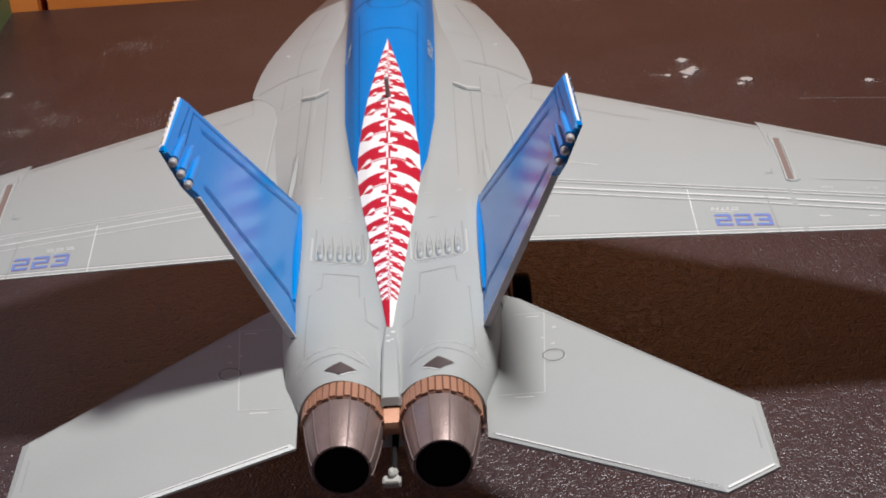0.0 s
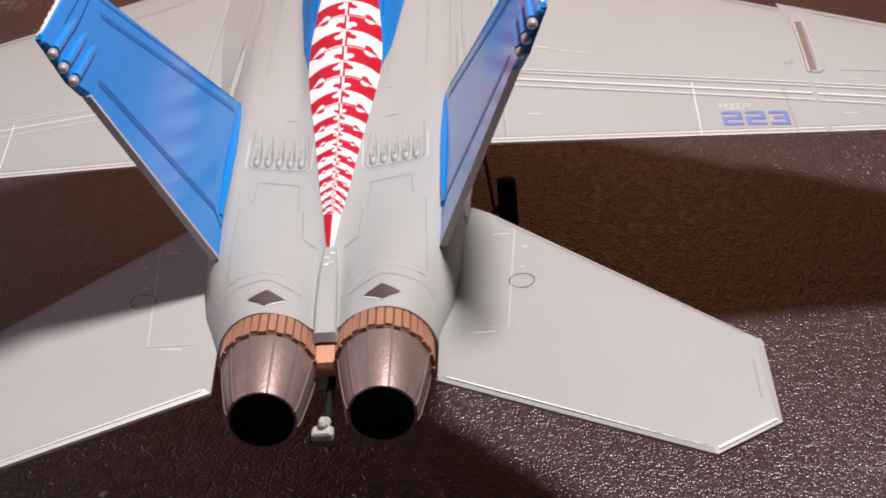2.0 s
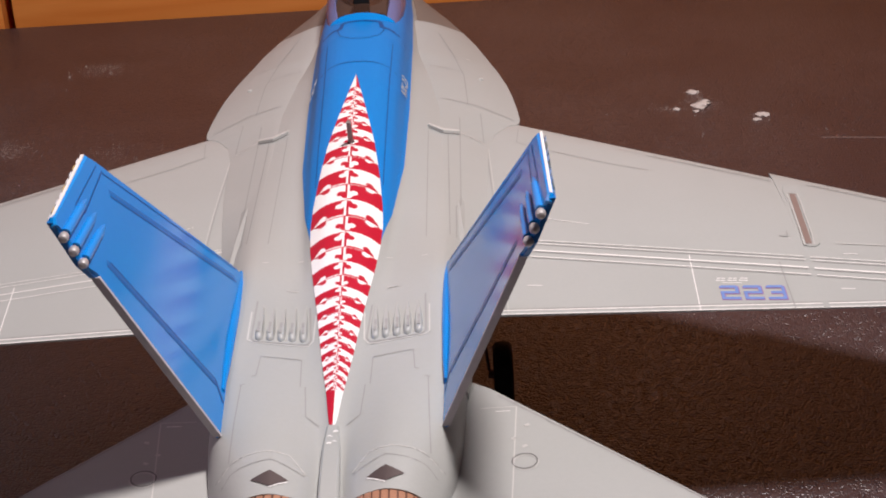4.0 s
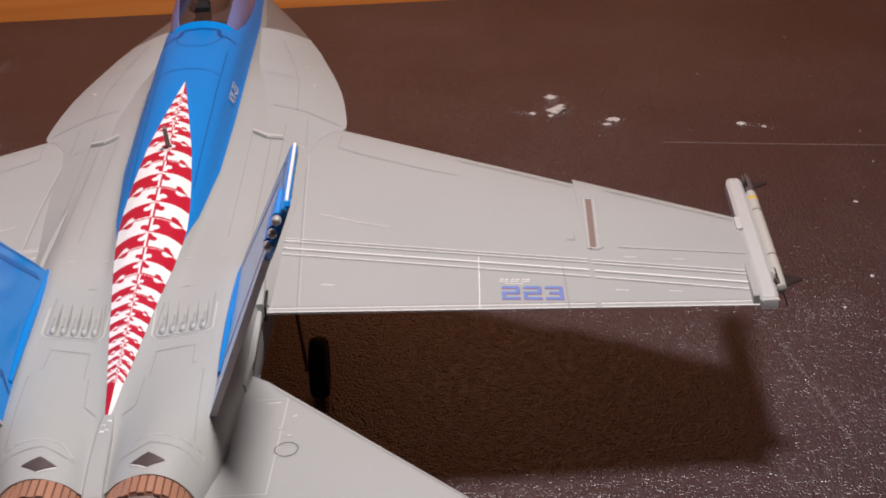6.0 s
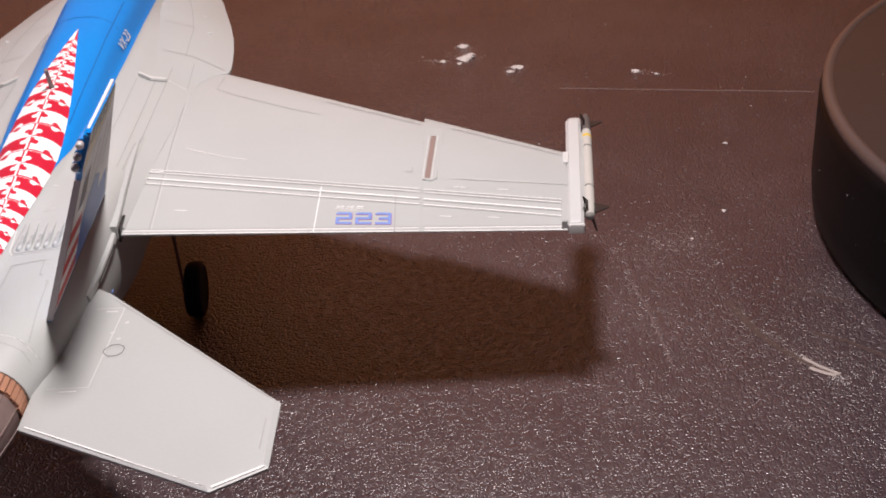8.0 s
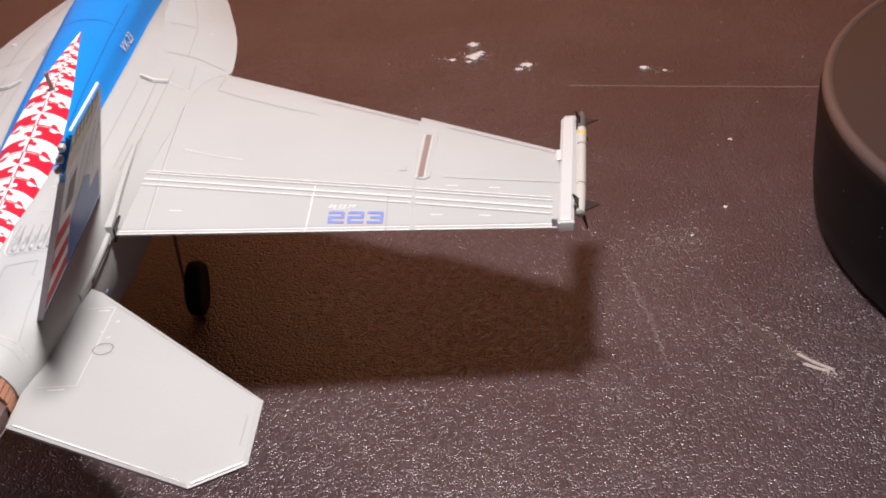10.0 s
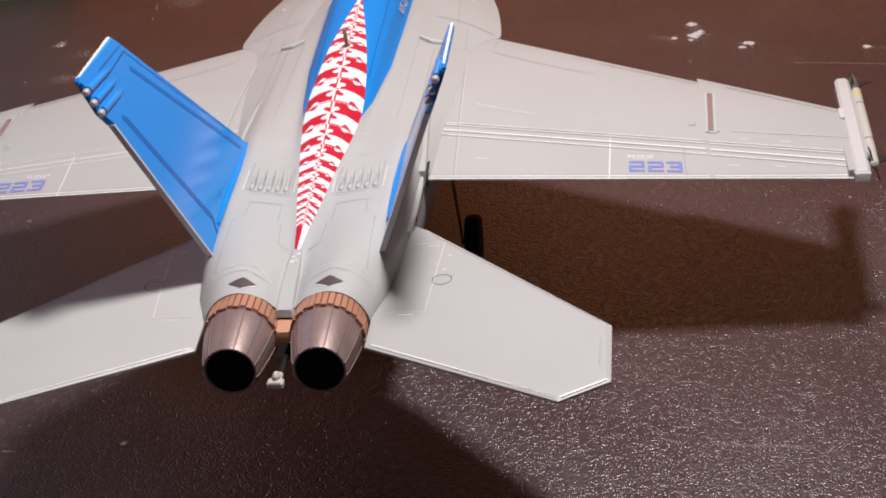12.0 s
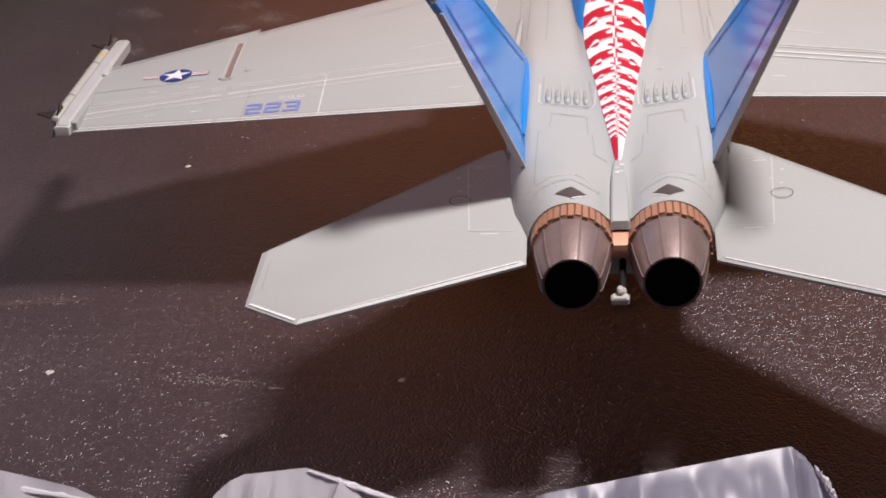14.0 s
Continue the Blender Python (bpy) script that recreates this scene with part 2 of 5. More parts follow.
# ---- mesh helpers (numbers in millimetres, meshes in metres) ----
def mesh_object(name, verts, faces, mats, parent=None, label="", smooth=35.0, index=None, scale=MM):
    me = bpy.data.meshes.new(name)
    me.from_pydata([(v[0] * scale, v[1] * scale, v[2] * scale) for v in verts], [], faces)
    for m in mats if isinstance(mats, (list, tuple)) else [mats]:
        me.materials.append(m)
    if index is not None:
        me.polygons.foreach_set("material_index", index)
    bm = bmesh.new()
    bm.from_mesh(me)
    bmesh.ops.recalc_face_normals(bm, faces=bm.faces)
    bm.to_mesh(me)
    bm.free()
    if smooth:
        me.polygons.foreach_set("use_smooth", [True] * len(me.polygons))
        me.set_sharp_from_angle(angle=radians(smooth))
    ob = new(name, me)
    if parent is not None:
        ob.parent = parent
    if label:
        tagged(ob, label)
    return ob


def part(name, data, mat, parent, label="", smooth=35.0):
    verts, faces = data
    return mesh_object(name, verts, faces, mat, parent, label, smooth)


def loft(rings, caps=True):
    n = len(rings[0])
    verts = [p for r in rings for p in r]
    faces = []
    for i in range(len(rings) - 1):
        for j in range(n):
            k = (j + 1) % n
            faces.append((i * n + j, i * n + k, (i + 1) * n + k, (i + 1) * n + j))
    if caps:
        faces.append(tuple(range(n - 1, -1, -1)))
        faces.append(tuple(range((len(rings) - 1) * n, len(rings) * n)))
    return verts, faces


def prism(outline, lo, hi, bevel=0.0):
    """A plate from an outline of (x, y) between two height functions or numbers, with a small bevelled upper edge."""
    fl = lo if callable(lo) else (lambda x, y: lo)
    fh = hi if callable(hi) else (lambda x, y: hi)
    cx, cy = sum(p[0] for p in outline) / len(outline), sum(p[1] for p in outline) / len(outline)
    rings = [[(x, y, fl(x, y)) for x, y in outline]]
    rings.append([(x, y, fh(x, y) - bevel) for x, y in outline])
    if bevel:
        top = []
        for x, y in outline:
            d = math.hypot(cx - x, cy - y) or 1
            px, py = x + (cx - x) / d * bevel, y + (cy - y) / d * bevel
            top.append((px, py, fh(px, py)))
        rings.append(top)
    return loft(rings)


def box(x0, x1, y0, y1, z0, z1, b=0.15):
    o = [(x0 + b, y0), (x1 - b, y0), (x1, y0 + b), (x1, y1 - b), (x1 - b, y1), (x0 + b, y1), (x0, y1 - b), (x0, y0 + b)]
    return prism(o, z0, z1, b)


def tube(p, q, r0, r1, n=12):
    p, q = Vector(p), Vector(q)
    d = (q - p).normalized()
    a = d.orthogonal().normalized()
    c = d.cross(a)
    ring = lambda o, r: [tuple(o + r * (math.cos(t) * a + math.sin(t) * c)) for t in (2 * math.pi * i / n for i in range(n))]
    return loft([ring(p, r0), ring(q, r1)])


def turned(profile, axis_y=True, n=24, centre=(0, 0)):
    """A lathe body from (r, along) about an axis along y through (x, z)."""
    return loft([[(centre[0] + r * math.cos(2 * math.pi * i / n), s, centre[1] + r * math.sin(2 * math.pi * i / n)) for i in range(n)] for r, s in profile])


def ribbon(points, width, zf, lift=0.07, step=1.0):
    """A painted or engraved line along (x, y) points on a surface zf."""
    verts, faces = [], []
    for (xa, ya), (xb, yb) in zip(points[:-1], points[1:]):
        d = math.hypot(xb - xa, yb - ya)
        n = max(1, int(d / step))
        nx, ny = -(yb - ya) / d * width / 2, (xb - xa) / d * width / 2
        base = len(verts)
        for i in range(n + 1):
            x, y = xa + (xb - xa) * i / n, ya + (yb - ya) * i / n
            for s in (-1, 1):
                verts.append((x + s * nx, y + s * ny, zf(x + s * nx, y + s * ny) + lift))
        for i in range(n):
            a = base + 2 * i
            faces.append((a, a + 1, a + 3, a + 2))
    return verts, faces


def mirror(data, s):
    v, f = data
    return ([(s * x, y, z) for x, y, z in v], f)


def joined(datas):
    verts, faces = [], []
    for v, f in datas:
        o = len(verts)
        verts += v
        faces += [tuple(i + o for i in g) for g in f]
    return verts, faces


# ---- the model jet: shapes ----
# half cross-sections of the fuselage from the spine round to the belly, by station
TAIL_STATIONS = {
    -2.0: ((0, 33.2), (1.3, 33.0), (3.2, 34.6), (6.4, 35.6), (9.4, 34.8), (11.5, 32.6), (12.2, 30.0), (11.2, 26.4), (6.4, 24.3), (0, 25.0)),
    4.0: ((0, 34.4), (1.3, 34.2), (3.2, 35.4), (6.5, 36.6), (10.2, 36.0), (13.0, 33.6), (14.2, 30.5), (13.2, 26.0), (7.2, 22.6), (0, 23.0)),
    11.0: ((0, 35.6), (1.5, 35.3), (3.6, 35.9), (7.0, 36.9), (10.4, 36.9), (13.4, 35.7), (15.0, 31.5), (14.0, 25.0), (8.0, 21.5), (0, 22.0)),
    25.0: ((0, 37.4), (1.9, 37.0), (3.8, 36.8), (7.0, 37.2), (11.0, 37.6), (13.4, 37.2), (16.0, 31.8), (15.0, 23.0), (9.0, 18.5), (0, 17.0)),
}
# unseen belly drawn deeper than known, to block light under the jet
ENGINE_STATIONS = {
    45.0: ((0, 40.1), (2.6, 39.6), (4.6, 38.5), (6.2, 38.0), (10.0, 38.6), (13.5, 38.4), (16.4, 34.2), (15.5, 22.0), (10.0, 13.5), (0, 11.0)),
    60.0: ((0, 42.0), (3.0, 41.5), (5.4, 40.1), (6.9, 38.7), (10.5, 38.5), (14.5, 37.5), (17.0, 33.9), (16.0, 21.0), (11.0, 11.5), (0, 9.0)),
    77.0: ((0, 43.9), (3.2, 43.4), (5.9, 41.8), (7.7, 39.2), (11.0, 38.4), (15.2, 37.0), (17.8, 34.2), (16.0, 21.0), (11.0, 11.0), (0, 8.0)),
    99.0: ((0, 45.6), (3.6, 45.2), (6.4, 43.2), (8.1, 39.8), (11.5, 38.4), (15.2, 36.8), (17.8, 34.0), (16.0, 22.0), (11.0, 11.0), (0, 8.0)),
}
SHOULDER_STATIONS = {
    118.0: ((0, 46.6), (4.0, 46.1), (6.9, 44.0), (8.3, 40.2), (11.0, 38.4), (14.0, 37.2), (16.5, 35.0), (14.0, 23.0), (9.0, 13.0), (0, 10.0)),
    130.0: ((0, 46.2), (4.0, 45.9), (7.0, 44.0), (8.4, 40.2), (10.0, 38.0), (11.5, 36.6), (12.5, 34.0), (11.0, 24.5), (7.0, 16.0), (0, 14.0)),
    160.0: ((0, 43.6), (4.0, 43.4), (6.8, 42.2), (8.0, 39.0), (8.8, 36.5), (9.0, 34.5), (8.8, 32.0), (7.6, 25.5), (4.6, 22.6), (0, 22.0)),
}
NOSE_STATIONS = {
    190.0: ((0, 40.6), (2.9, 40.2), (5.0, 38.8), (6.1, 36.5), (6.6, 34.5), (6.6, 32.8), (6.3, 30.8), (5.2, 26.6), (3.0, 24.8), (0, 24.2)),
    215.0: ((0, 36.2), (1.8, 35.9), (3.0, 35.0), (3.7, 33.6), (3.9, 32.4), (3.9, 31.4), (3.7, 30.2), (3.0, 28.2), (1.7, 27.2), (0, 27.0)),
    232.0: ((0, 31.2), (0.2, 31.15), (0.3, 31.1), (0.4, 30.9), (0.4, 30.8), (0.4, 30.7), (0.4, 30.6), (0.3, 30.4), (0.2, 30.3), (0, 30.2)),
}
STATIONS = {**TAIL_STATIONS, **ENGINE_STATIONS, **SHOULDER_STATIONS, **NOSE_STATIONS}
YS = sorted(STATIONS)
SECTION_KEYS = np.array([STATIONS[y] for y in YS], float)


def cubic(p0, p1, p2, p3, t):
    return p1 + 0.5 * t * (p2 - p0 + t * (2 * p0 - 5 * p1 + 4 * p2 - p3 + t * (3 * (p1 - p2) + p3 - p0)))


def section(y):
    """The dense half section at y."""
    y = min(max(y, YS[0]), YS[-1])
    i = min(max(np.searchsorted(YS, y) - 1, 0), len(YS) - 2)
    t = (y - YS[i]) / (YS[i + 1] - YS[i])
    k = SECTION_KEYS[i] * (1 - t) + SECTION_KEYS[i + 1] * t
    out = []
    for j in range(len(k) - 1):
        a = k[j - 1] if j > 0 else np.array((-k[1][0], k[1][1]))
        d = k[j + 2] if j + 2 < len(k) else np.array((-k[-2][0], k[-2][1]))
        for s in range(4):
            out.append(cubic(a, k[j], k[j + 1], d, s / 4))
    out.append(k[-1])
    return np.array(out)


CACHE = {}


def z_body(x, y):
    key = round(y, 2)
    if key not in CACHE:
        CACHE[key] = section(key)[:25]
    s = CACHE[key]
    return float(np.interp(abs(x), np.maximum.accumulate(s[:, 0]), s[:, 1]))


def wing_edge(x):
    """Leading and trailing edge of the wing at span x."""
    le = 104.6 - (x - 26.4) * (104.6 - 82.6) / (64.2 - 26.4) if x < 64.205 else 84.3 - (x - 64.4) * (84.3 - 70.2) / (88.3 - 64.4)
    te = 40.5 + (x - 17.2) * 2.9 / 70.6
    return le, te


def wing_mid(x, t):
    """The mean surface: dihedral downwards to the tip, trailing flaps drooped."""
    return 34.3 - 0.051 * (x - 16) - 1.3 * max(0.0, (t - 0.55) / 0.45)


def wing_thick(x):
    return float(np.interp(x, (16, 60, 88), (2.3, 1.7, 1.1)))


def z_wing(x, y):
    x = abs(x)
    le, te = wing_edge(x)
    t = min(max((le - y) / (le - te), 0), 1)
    return wing_mid(x, t) + 0.5 * wing_thick(x) * float(np.interp(t, (0, 0.03, 0.1, 0.3, 0.5, 0.75, 1), (0.0, 0.42, 0.7, 0.95, 0.95, 0.65, 0.12)))


def wing_panel(x0, x1, n):
    rings = []
    ts = (0, 0.012, 0.03, 0.1, 0.2, 0.3, 0.5, 0.68, 0.75, 0.9, 1)
    for i in range(n + 1):
        x = x0 + (x1 - x0) * i / n
        le, te = wing_edge(x)
        up = [(x, le + (te - le) * t, z_wing(x, le + (te - le) * t)) for t in ts]
        dn = [(x, y, 2 * wing_mid(x, (le - y) / (le - te)) - z) for x_, y, z in reversed(up[1:])]
        rings.append(up + dn)
    return loft(rings)


def z_stab(x, y):
    return 30.43 + 0.045 * abs(x) + 0.035 * y


FIN_A, FIN_B = 14.0, 0.373


def fin_x(z, y=0.0):
    return FIN_A + (z - 38.0) * FIN_B


def fin_plate(outline, thick):
    """An upright canted plate from an outline of (y, z)."""
    n = Vector((1, 0, -FIN_B)).normalized()
    cy, cz = sum(p[0] for p in outline) / len(outline), sum(p[1] for p in outline) / len(outline)
    def ring(off, inset):
        out = []
        for y, z in outline:
            d = math.hypot(cy - y, cz - z)
            y2, z2 = y + (cy - y) / d * inset, z + (cz - z) / d * inset
            p = Vector((fin_x(z2), y2, z2)) + n * off
            out.append(tuple(p))
        return out
    h = thick / 2
    return loft([ring(-h, 0.3), ring(-h * 0.4, 0), ring(h * 0.4, 0), ring(h, 0.3)])


def fin_patch(outline, off):
    """A flat marking on the fin, off millimetres outward from its middle plane."""
    n = Vector((1, 0, -FIN_B)).normalized()
    return [tuple(Vector((fin_x(z), y, z)) + n * off) for y, z in outline], [tuple(range(len(outline)))]


def fin_line(p, q, w, off):
    (ya, za), (yb, zb) = p, q
    d = math.hypot(yb - ya, zb - za)
    ny, nz = -(zb - za) / d * w / 2, (yb - ya) / d * w / 2
    return fin_patch([(ya + ny, za + nz), (yb + ny, zb + nz), (yb - ny, zb - nz), (ya - ny, za - nz)], off)


# ---- setting: table, wood panel, room ----
def setting():
    verts, faces = prism([(-700, -620), (900, -620), (900, 276.5 + 0.0275 * 1000), (-700, 276.5 - 0.0275 * 600)], -30, 0, 1.5)
    table = tagged(mesh_object("table", verts, faces, TABLE), "dark brown tabletop with a pebbled grain, dusty and scuffed", "table", kind="structure")
    for x, y in ((-650, -570), (850, -570), (850, 230), (-650, 200)):
        part("leg", box(x - 25, x + 25, y - 25, y + 25, -750, -30.0, 2.0), BLACK, table)
    for k, (x0, x1, h) in enumerate(((-103.5, 900, 150), (-130, -106.5, 150))):
        y0, y1 = 280.2 + 0.0275 * x0, 280.2 + 0.0275 * x1
        v, f = prism([(x0, y0), (x1, y1), (x1, y1 + 18), (x0, y0 + 18)], -750, h, 1.0)
        tagged(mesh_object("wood_panel_%d" % (k + 1), v, f, WOOD), "orange varnished wooden back panel standing behind the table", "panel", kind="structure")
    # black strip added behind the joint so its open gap reads dark
    v, f = prism([(-112, 296), (-98, 296), (-98, 300), (-112, 300)], -750, 149, 0.5)
    tagged(mesh_object("trim", v, f, FLAT_BLACK), "black strip added behind the joint of the wooden panels to darken the gap", "trim", kind="structure")
    z0, z1, a, b = -750.0, 1700.0, 1700.0, 1900.0
    def wall(name, x0, x1, y0, y1, za, zb, m, lab):
        v, f = prism([(x0, y0), (x1, y0), (x1, y1), (x0, y1)], za, zb)
        tagged(mesh_object(name, v, f, m, smooth=0), lab, "wall", kind="structure")
    # unseen wall, set close and pale so the tabletop reflects it
    wall("wall_north", -a, a, 420, 520, z0, z1, WALL, "plain pale wall closing the room, out of view")
    wall("wall_south", -a, a, -b - 100, -b, z0, z1, WALL, "plain pale wall closing the room, out of view")
    wall("wall_east", a, a + 100, -b, 420, z0, z1, WALL, "plain pale wall closing the room, out of view")
    wall("wall_west", -a - 100, -a, -b, 420, z0, z1, WALL, "plain pale wall closing the room, out of view")
    wall("floor", -a, a, -b, 420, z0 - 100, z0, FLOOR, "plain brown floor of the room")
    wall("ceiling", -a, a, -b, 420, z1, z1 + 100, CEIL, "plain white ceiling of the room")


setting()

# ---- the model jet ----
jet = new("model_jet")
tagged(jet, "grey and blue die-cast twin-engine fighter jet model standing on its wheels", "model aircraft")


def build_fuselage():
    ys = list(np.arange(-2, 140, 2.0)) + list(np.arange(140, 232.1, 4.0))
    rings = []
    for y in ys:
        s = section(y)
        left = [(-x, y, z) for x, z in s[-2:0:-1]]
        rings.append([(x, y, z) for x, z in s] + left)
    part("fuselage", loft(rings), GREY, jet, "light grey painted fuselage with engraved panels", 50)


build_fuselage()


def rows_patch(name, y0, y1, step, half, nx, lift, mats, pick, parent, label):
    """A marking that follows the fuselage's top, row by row."""
    verts, faces, index = [], [], []
    n = int(round((y1 - y0) / step))
    for i in range(n + 1):
        y = y0 + (y1 - y0) * i / n
        w = half(y)
        for j in range(nx + 1):
            x = w * (2 * j / nx - 1)
            verts.append((x, y, z_body(x, y) + lift))
    for i in range(n):
        y = y0 + (y1 - y0) * (i + 0.5) / n
        for j in range(nx):
            a = i * (nx + 1) + j
            faces.append((a, a + 1, a + nx + 2, a + nx + 1))
            index.append(pick(2 * (j + 0.5) / nx - 1, y))
    return mesh_object(name, verts, faces, mats, parent, label, 60, index)


def blue_half(y):
    return float(np.interp(y, (50, 54, 60, 77, 99, 118, 130, 150, 165, 176), (4.6, 5.2, 6.2, 7.7, 8.3, 8.5, 8.6, 8.4, 7.8, 6.8)))


def stripe_half(y):
    return float(np.interp(y, (10.6, 12, 17, 24, 34, 44, 50, 55, 60, 68, 77, 86, 100.5), (0.25, 0.5, 1.0, 1.9, 3.0, 4.2, 4.8, 5.05, 4.95, 4.4, 3.5, 2.2, 0.02)))


CELLS = ((16.2, 17.4, 18.6, 20, 21.8, 23.6, 26.3, 28.8, 32.2, 35.5, 39.7, 46, 53.5, 62, 70.5, 77, 82, 86.5, 90, 93.5, 96.5), tuple(k - 0.25 for k in range(21)))


def stripe_pick(u, y):
    """Red (1) or white (0): quartered cells in a row, each with a counterchanged knobbed cross."""
    if y < 17.5:
        return 1 if u < 0.05 else 0
    if y > 96:
        return 1 if u > 0.2 else 0
    a = abs(u)
    s = y + 0.8 * a ** 1.6 * (1 if u < 0 else 1.5)
    g = float(np.interp(s, *CELLS)) % 1.0
    red = g < 0.48 if u < 0 else 0.5 <= g < 0.98
    w = max(stripe_half(y), 0.6)
    p = 0.1 / max(1e-6, float(np.interp(s + 0.05, *CELLS)) - float(np.interp(s - 0.05, *CELLS)))
    x, h, k = a * w, min(g, 1.0 - g) * p, min(p, 1.7 * w)
    near = lambda cx, ch, r: (x - cx) ** 2 + (h - ch) ** 2 < (r * k) ** 2
    cross = (h < 0.034 * k and a < 0.72) or (x < 0.04 * k and h < 0.40 * p)
    cross = cross or near(0.66 * w, 0.08 * p, 0.07) or near(0.75 * w, 0.0, 0.08)
    cross = cross or near(0.11 * k, 0.30 * p, 0.075) or near(0.02 * k, 0.39 * p, 0.075)
    return 1 if red != cross else 0


rows_patch("blue_spine_panel", 50, 176, 1.0, blue_half, 72, 0.1, BLUE_SPINE, lambda u, y: 0, jet, "glossy bright blue painted spine behind the canopy")
rows_patch("striped_marking", 10.8, 100.4, 0.11, stripe_half, 90, 0.17, [WHITE, RED], stripe_pick, jet, "red and white banded marking along the spine")

# leading-edge extensions
LEX = ((17.6, 42.0), (18.6, 60.0), (20.2, 78.0), (20.8, 92.0), (21.8, 98.0), (24.0, 102.4), (26.3, 104.9), (26.5, 107.0), (26.3, 111.0), (25.8, 117.0), (25.0, 123.3), (23.6, 130.6), (21.6, 139.0), (20.2, 145.0), (17.8, 153.0))
LEX_TIP = ((17.8, 153.0), (15.0, 161.5), (12.0, 169.5), (9.2, 177.0), (6.6, 185.0))


def lex_in(y):
    return float(np.interp(y, (42, 60, 104, 118, 130, 150, 190), (14.0, 13.6, 13.0, 11.5, 9.6, 8.6, 5.0)))


def lex_rim(x, y):
    return z_wing(x, y) + 0.02 if y < 104.5 else 33.9


def lex_height(x, y, edge):
    xi = lex_in(y)
    zi = z_body(xi, y) if y < 150 else 37.0
    t = max(0.0, min(1.0, (abs(x) - xi) / max(edge - xi, 0.5)))
    k = float(np.interp(y, (42, 80, 100, 125), (0.95, 0.95, 1.1, 1.5)))
    rim = lex_rim(edge, y)
    return zi + (rim - zi) * (t ** k)


def lex_mesh(line, n=10):
    ex = lambda y: float(np.interp(y, [p[1] for p in line], [p[0] for p in line]))
    y0, y1 = line[0][1], line[-1][1]
    rings = []
    for i in range(113):
        y = y0 + (y1 - y0) * i / 112
        e = ex(y)
        lo = min(lex_in(y) - 0.6, e - 0.4)
        up = [(lo + (e - lo) * j / n, y, lex_height(lo + (e - lo) * j / n, y, e) + 0.03) for j in range(n + 1)]
        dn = [(x, y, min(z - 0.5, up[-1][2] - 0.35)) for x, y_, z in reversed(up)]
        rings.append(up + dn)
    return loft(rings)


for s in (1, -1):
    part("leading_edge_extension", mirror(lex_mesh(LEX), s), GREY, jet, "", 40)
    part("extension_tip", mirror(lex_mesh(LEX_TIP, 5), s), TIPBROWN, jet, "dull brown-grey front of the wing root extension", 40)


def z_lex(x, y):
    e = float(np.interp(y, [p[1] for p in LEX], [p[0] for p in LEX]))
    return max(lex_height(x, y, e) + 0.03, z_body(x, y) if abs(x) < 17 else 0)


def z_top(x, y):
    """The upper surface of body, extension or wing."""
    x = abs(x)
    z = z_body(x, y) if x < 16 else 0
    if 42 < y < 152 and lex_in(y) < x < float(np.interp(y, [p[1] for p in LEX], [p[0] for p in LEX])):
        z = max(z, z_lex(x, y))
    if x > 17 and y < wing_edge(x)[0] and y > wing_edge(x)[1]:
        z = max(z, z_wing(x, y))
    return z


# blocky digits 2 and 3 drawn as bars on a unit square
H = 0.17
GLYPH = {"2": ((0, 1 - H, 1, 1), (1 - H, 0.5, 1, 1 - H), (0, 0.5 - H / 2, 1, 0.5 + H / 2), (0, H, H, 0.5 - H / 2), (0, 0, 1, H)),
         "3": ((0, 1 - H, 1, 1), (1 - H, 0.5, 1, 1 - H), (0.22, 0.5 - H / 2, 1, 0.5 + H / 2), (1 - H, H, 1, 0.5 - H / 2), (0, 0, 1, H))}


def digit(ch, x, y, w, h, zf, lift=0.08, grow=0.0):
    bits = []
    for a, b, c, d in GLYPH[ch]:
        cor = 0.3
        g = grow
        o = [(x + w * a - g, y + h * b - g), (x + w * c + g, y + h * b - g), (x + w * c + g, y + h * d + g), (x + w * a - g, y + h * d + g)]
        if (a, c) == (0, 1) and b > 0.8:
            o = [o[0], o[1], (o[2][0], o[2][1] - cor), (o[2][0] - cor, o[2][1]), (o[3][0] + cor, o[3][1]), (o[3][0], o[3][1] - cor)]
        bits.append(([(px, py, zf(px, py) + lift) for px, py in o], [tuple(range(len(o)))]))
    return joined(bits)


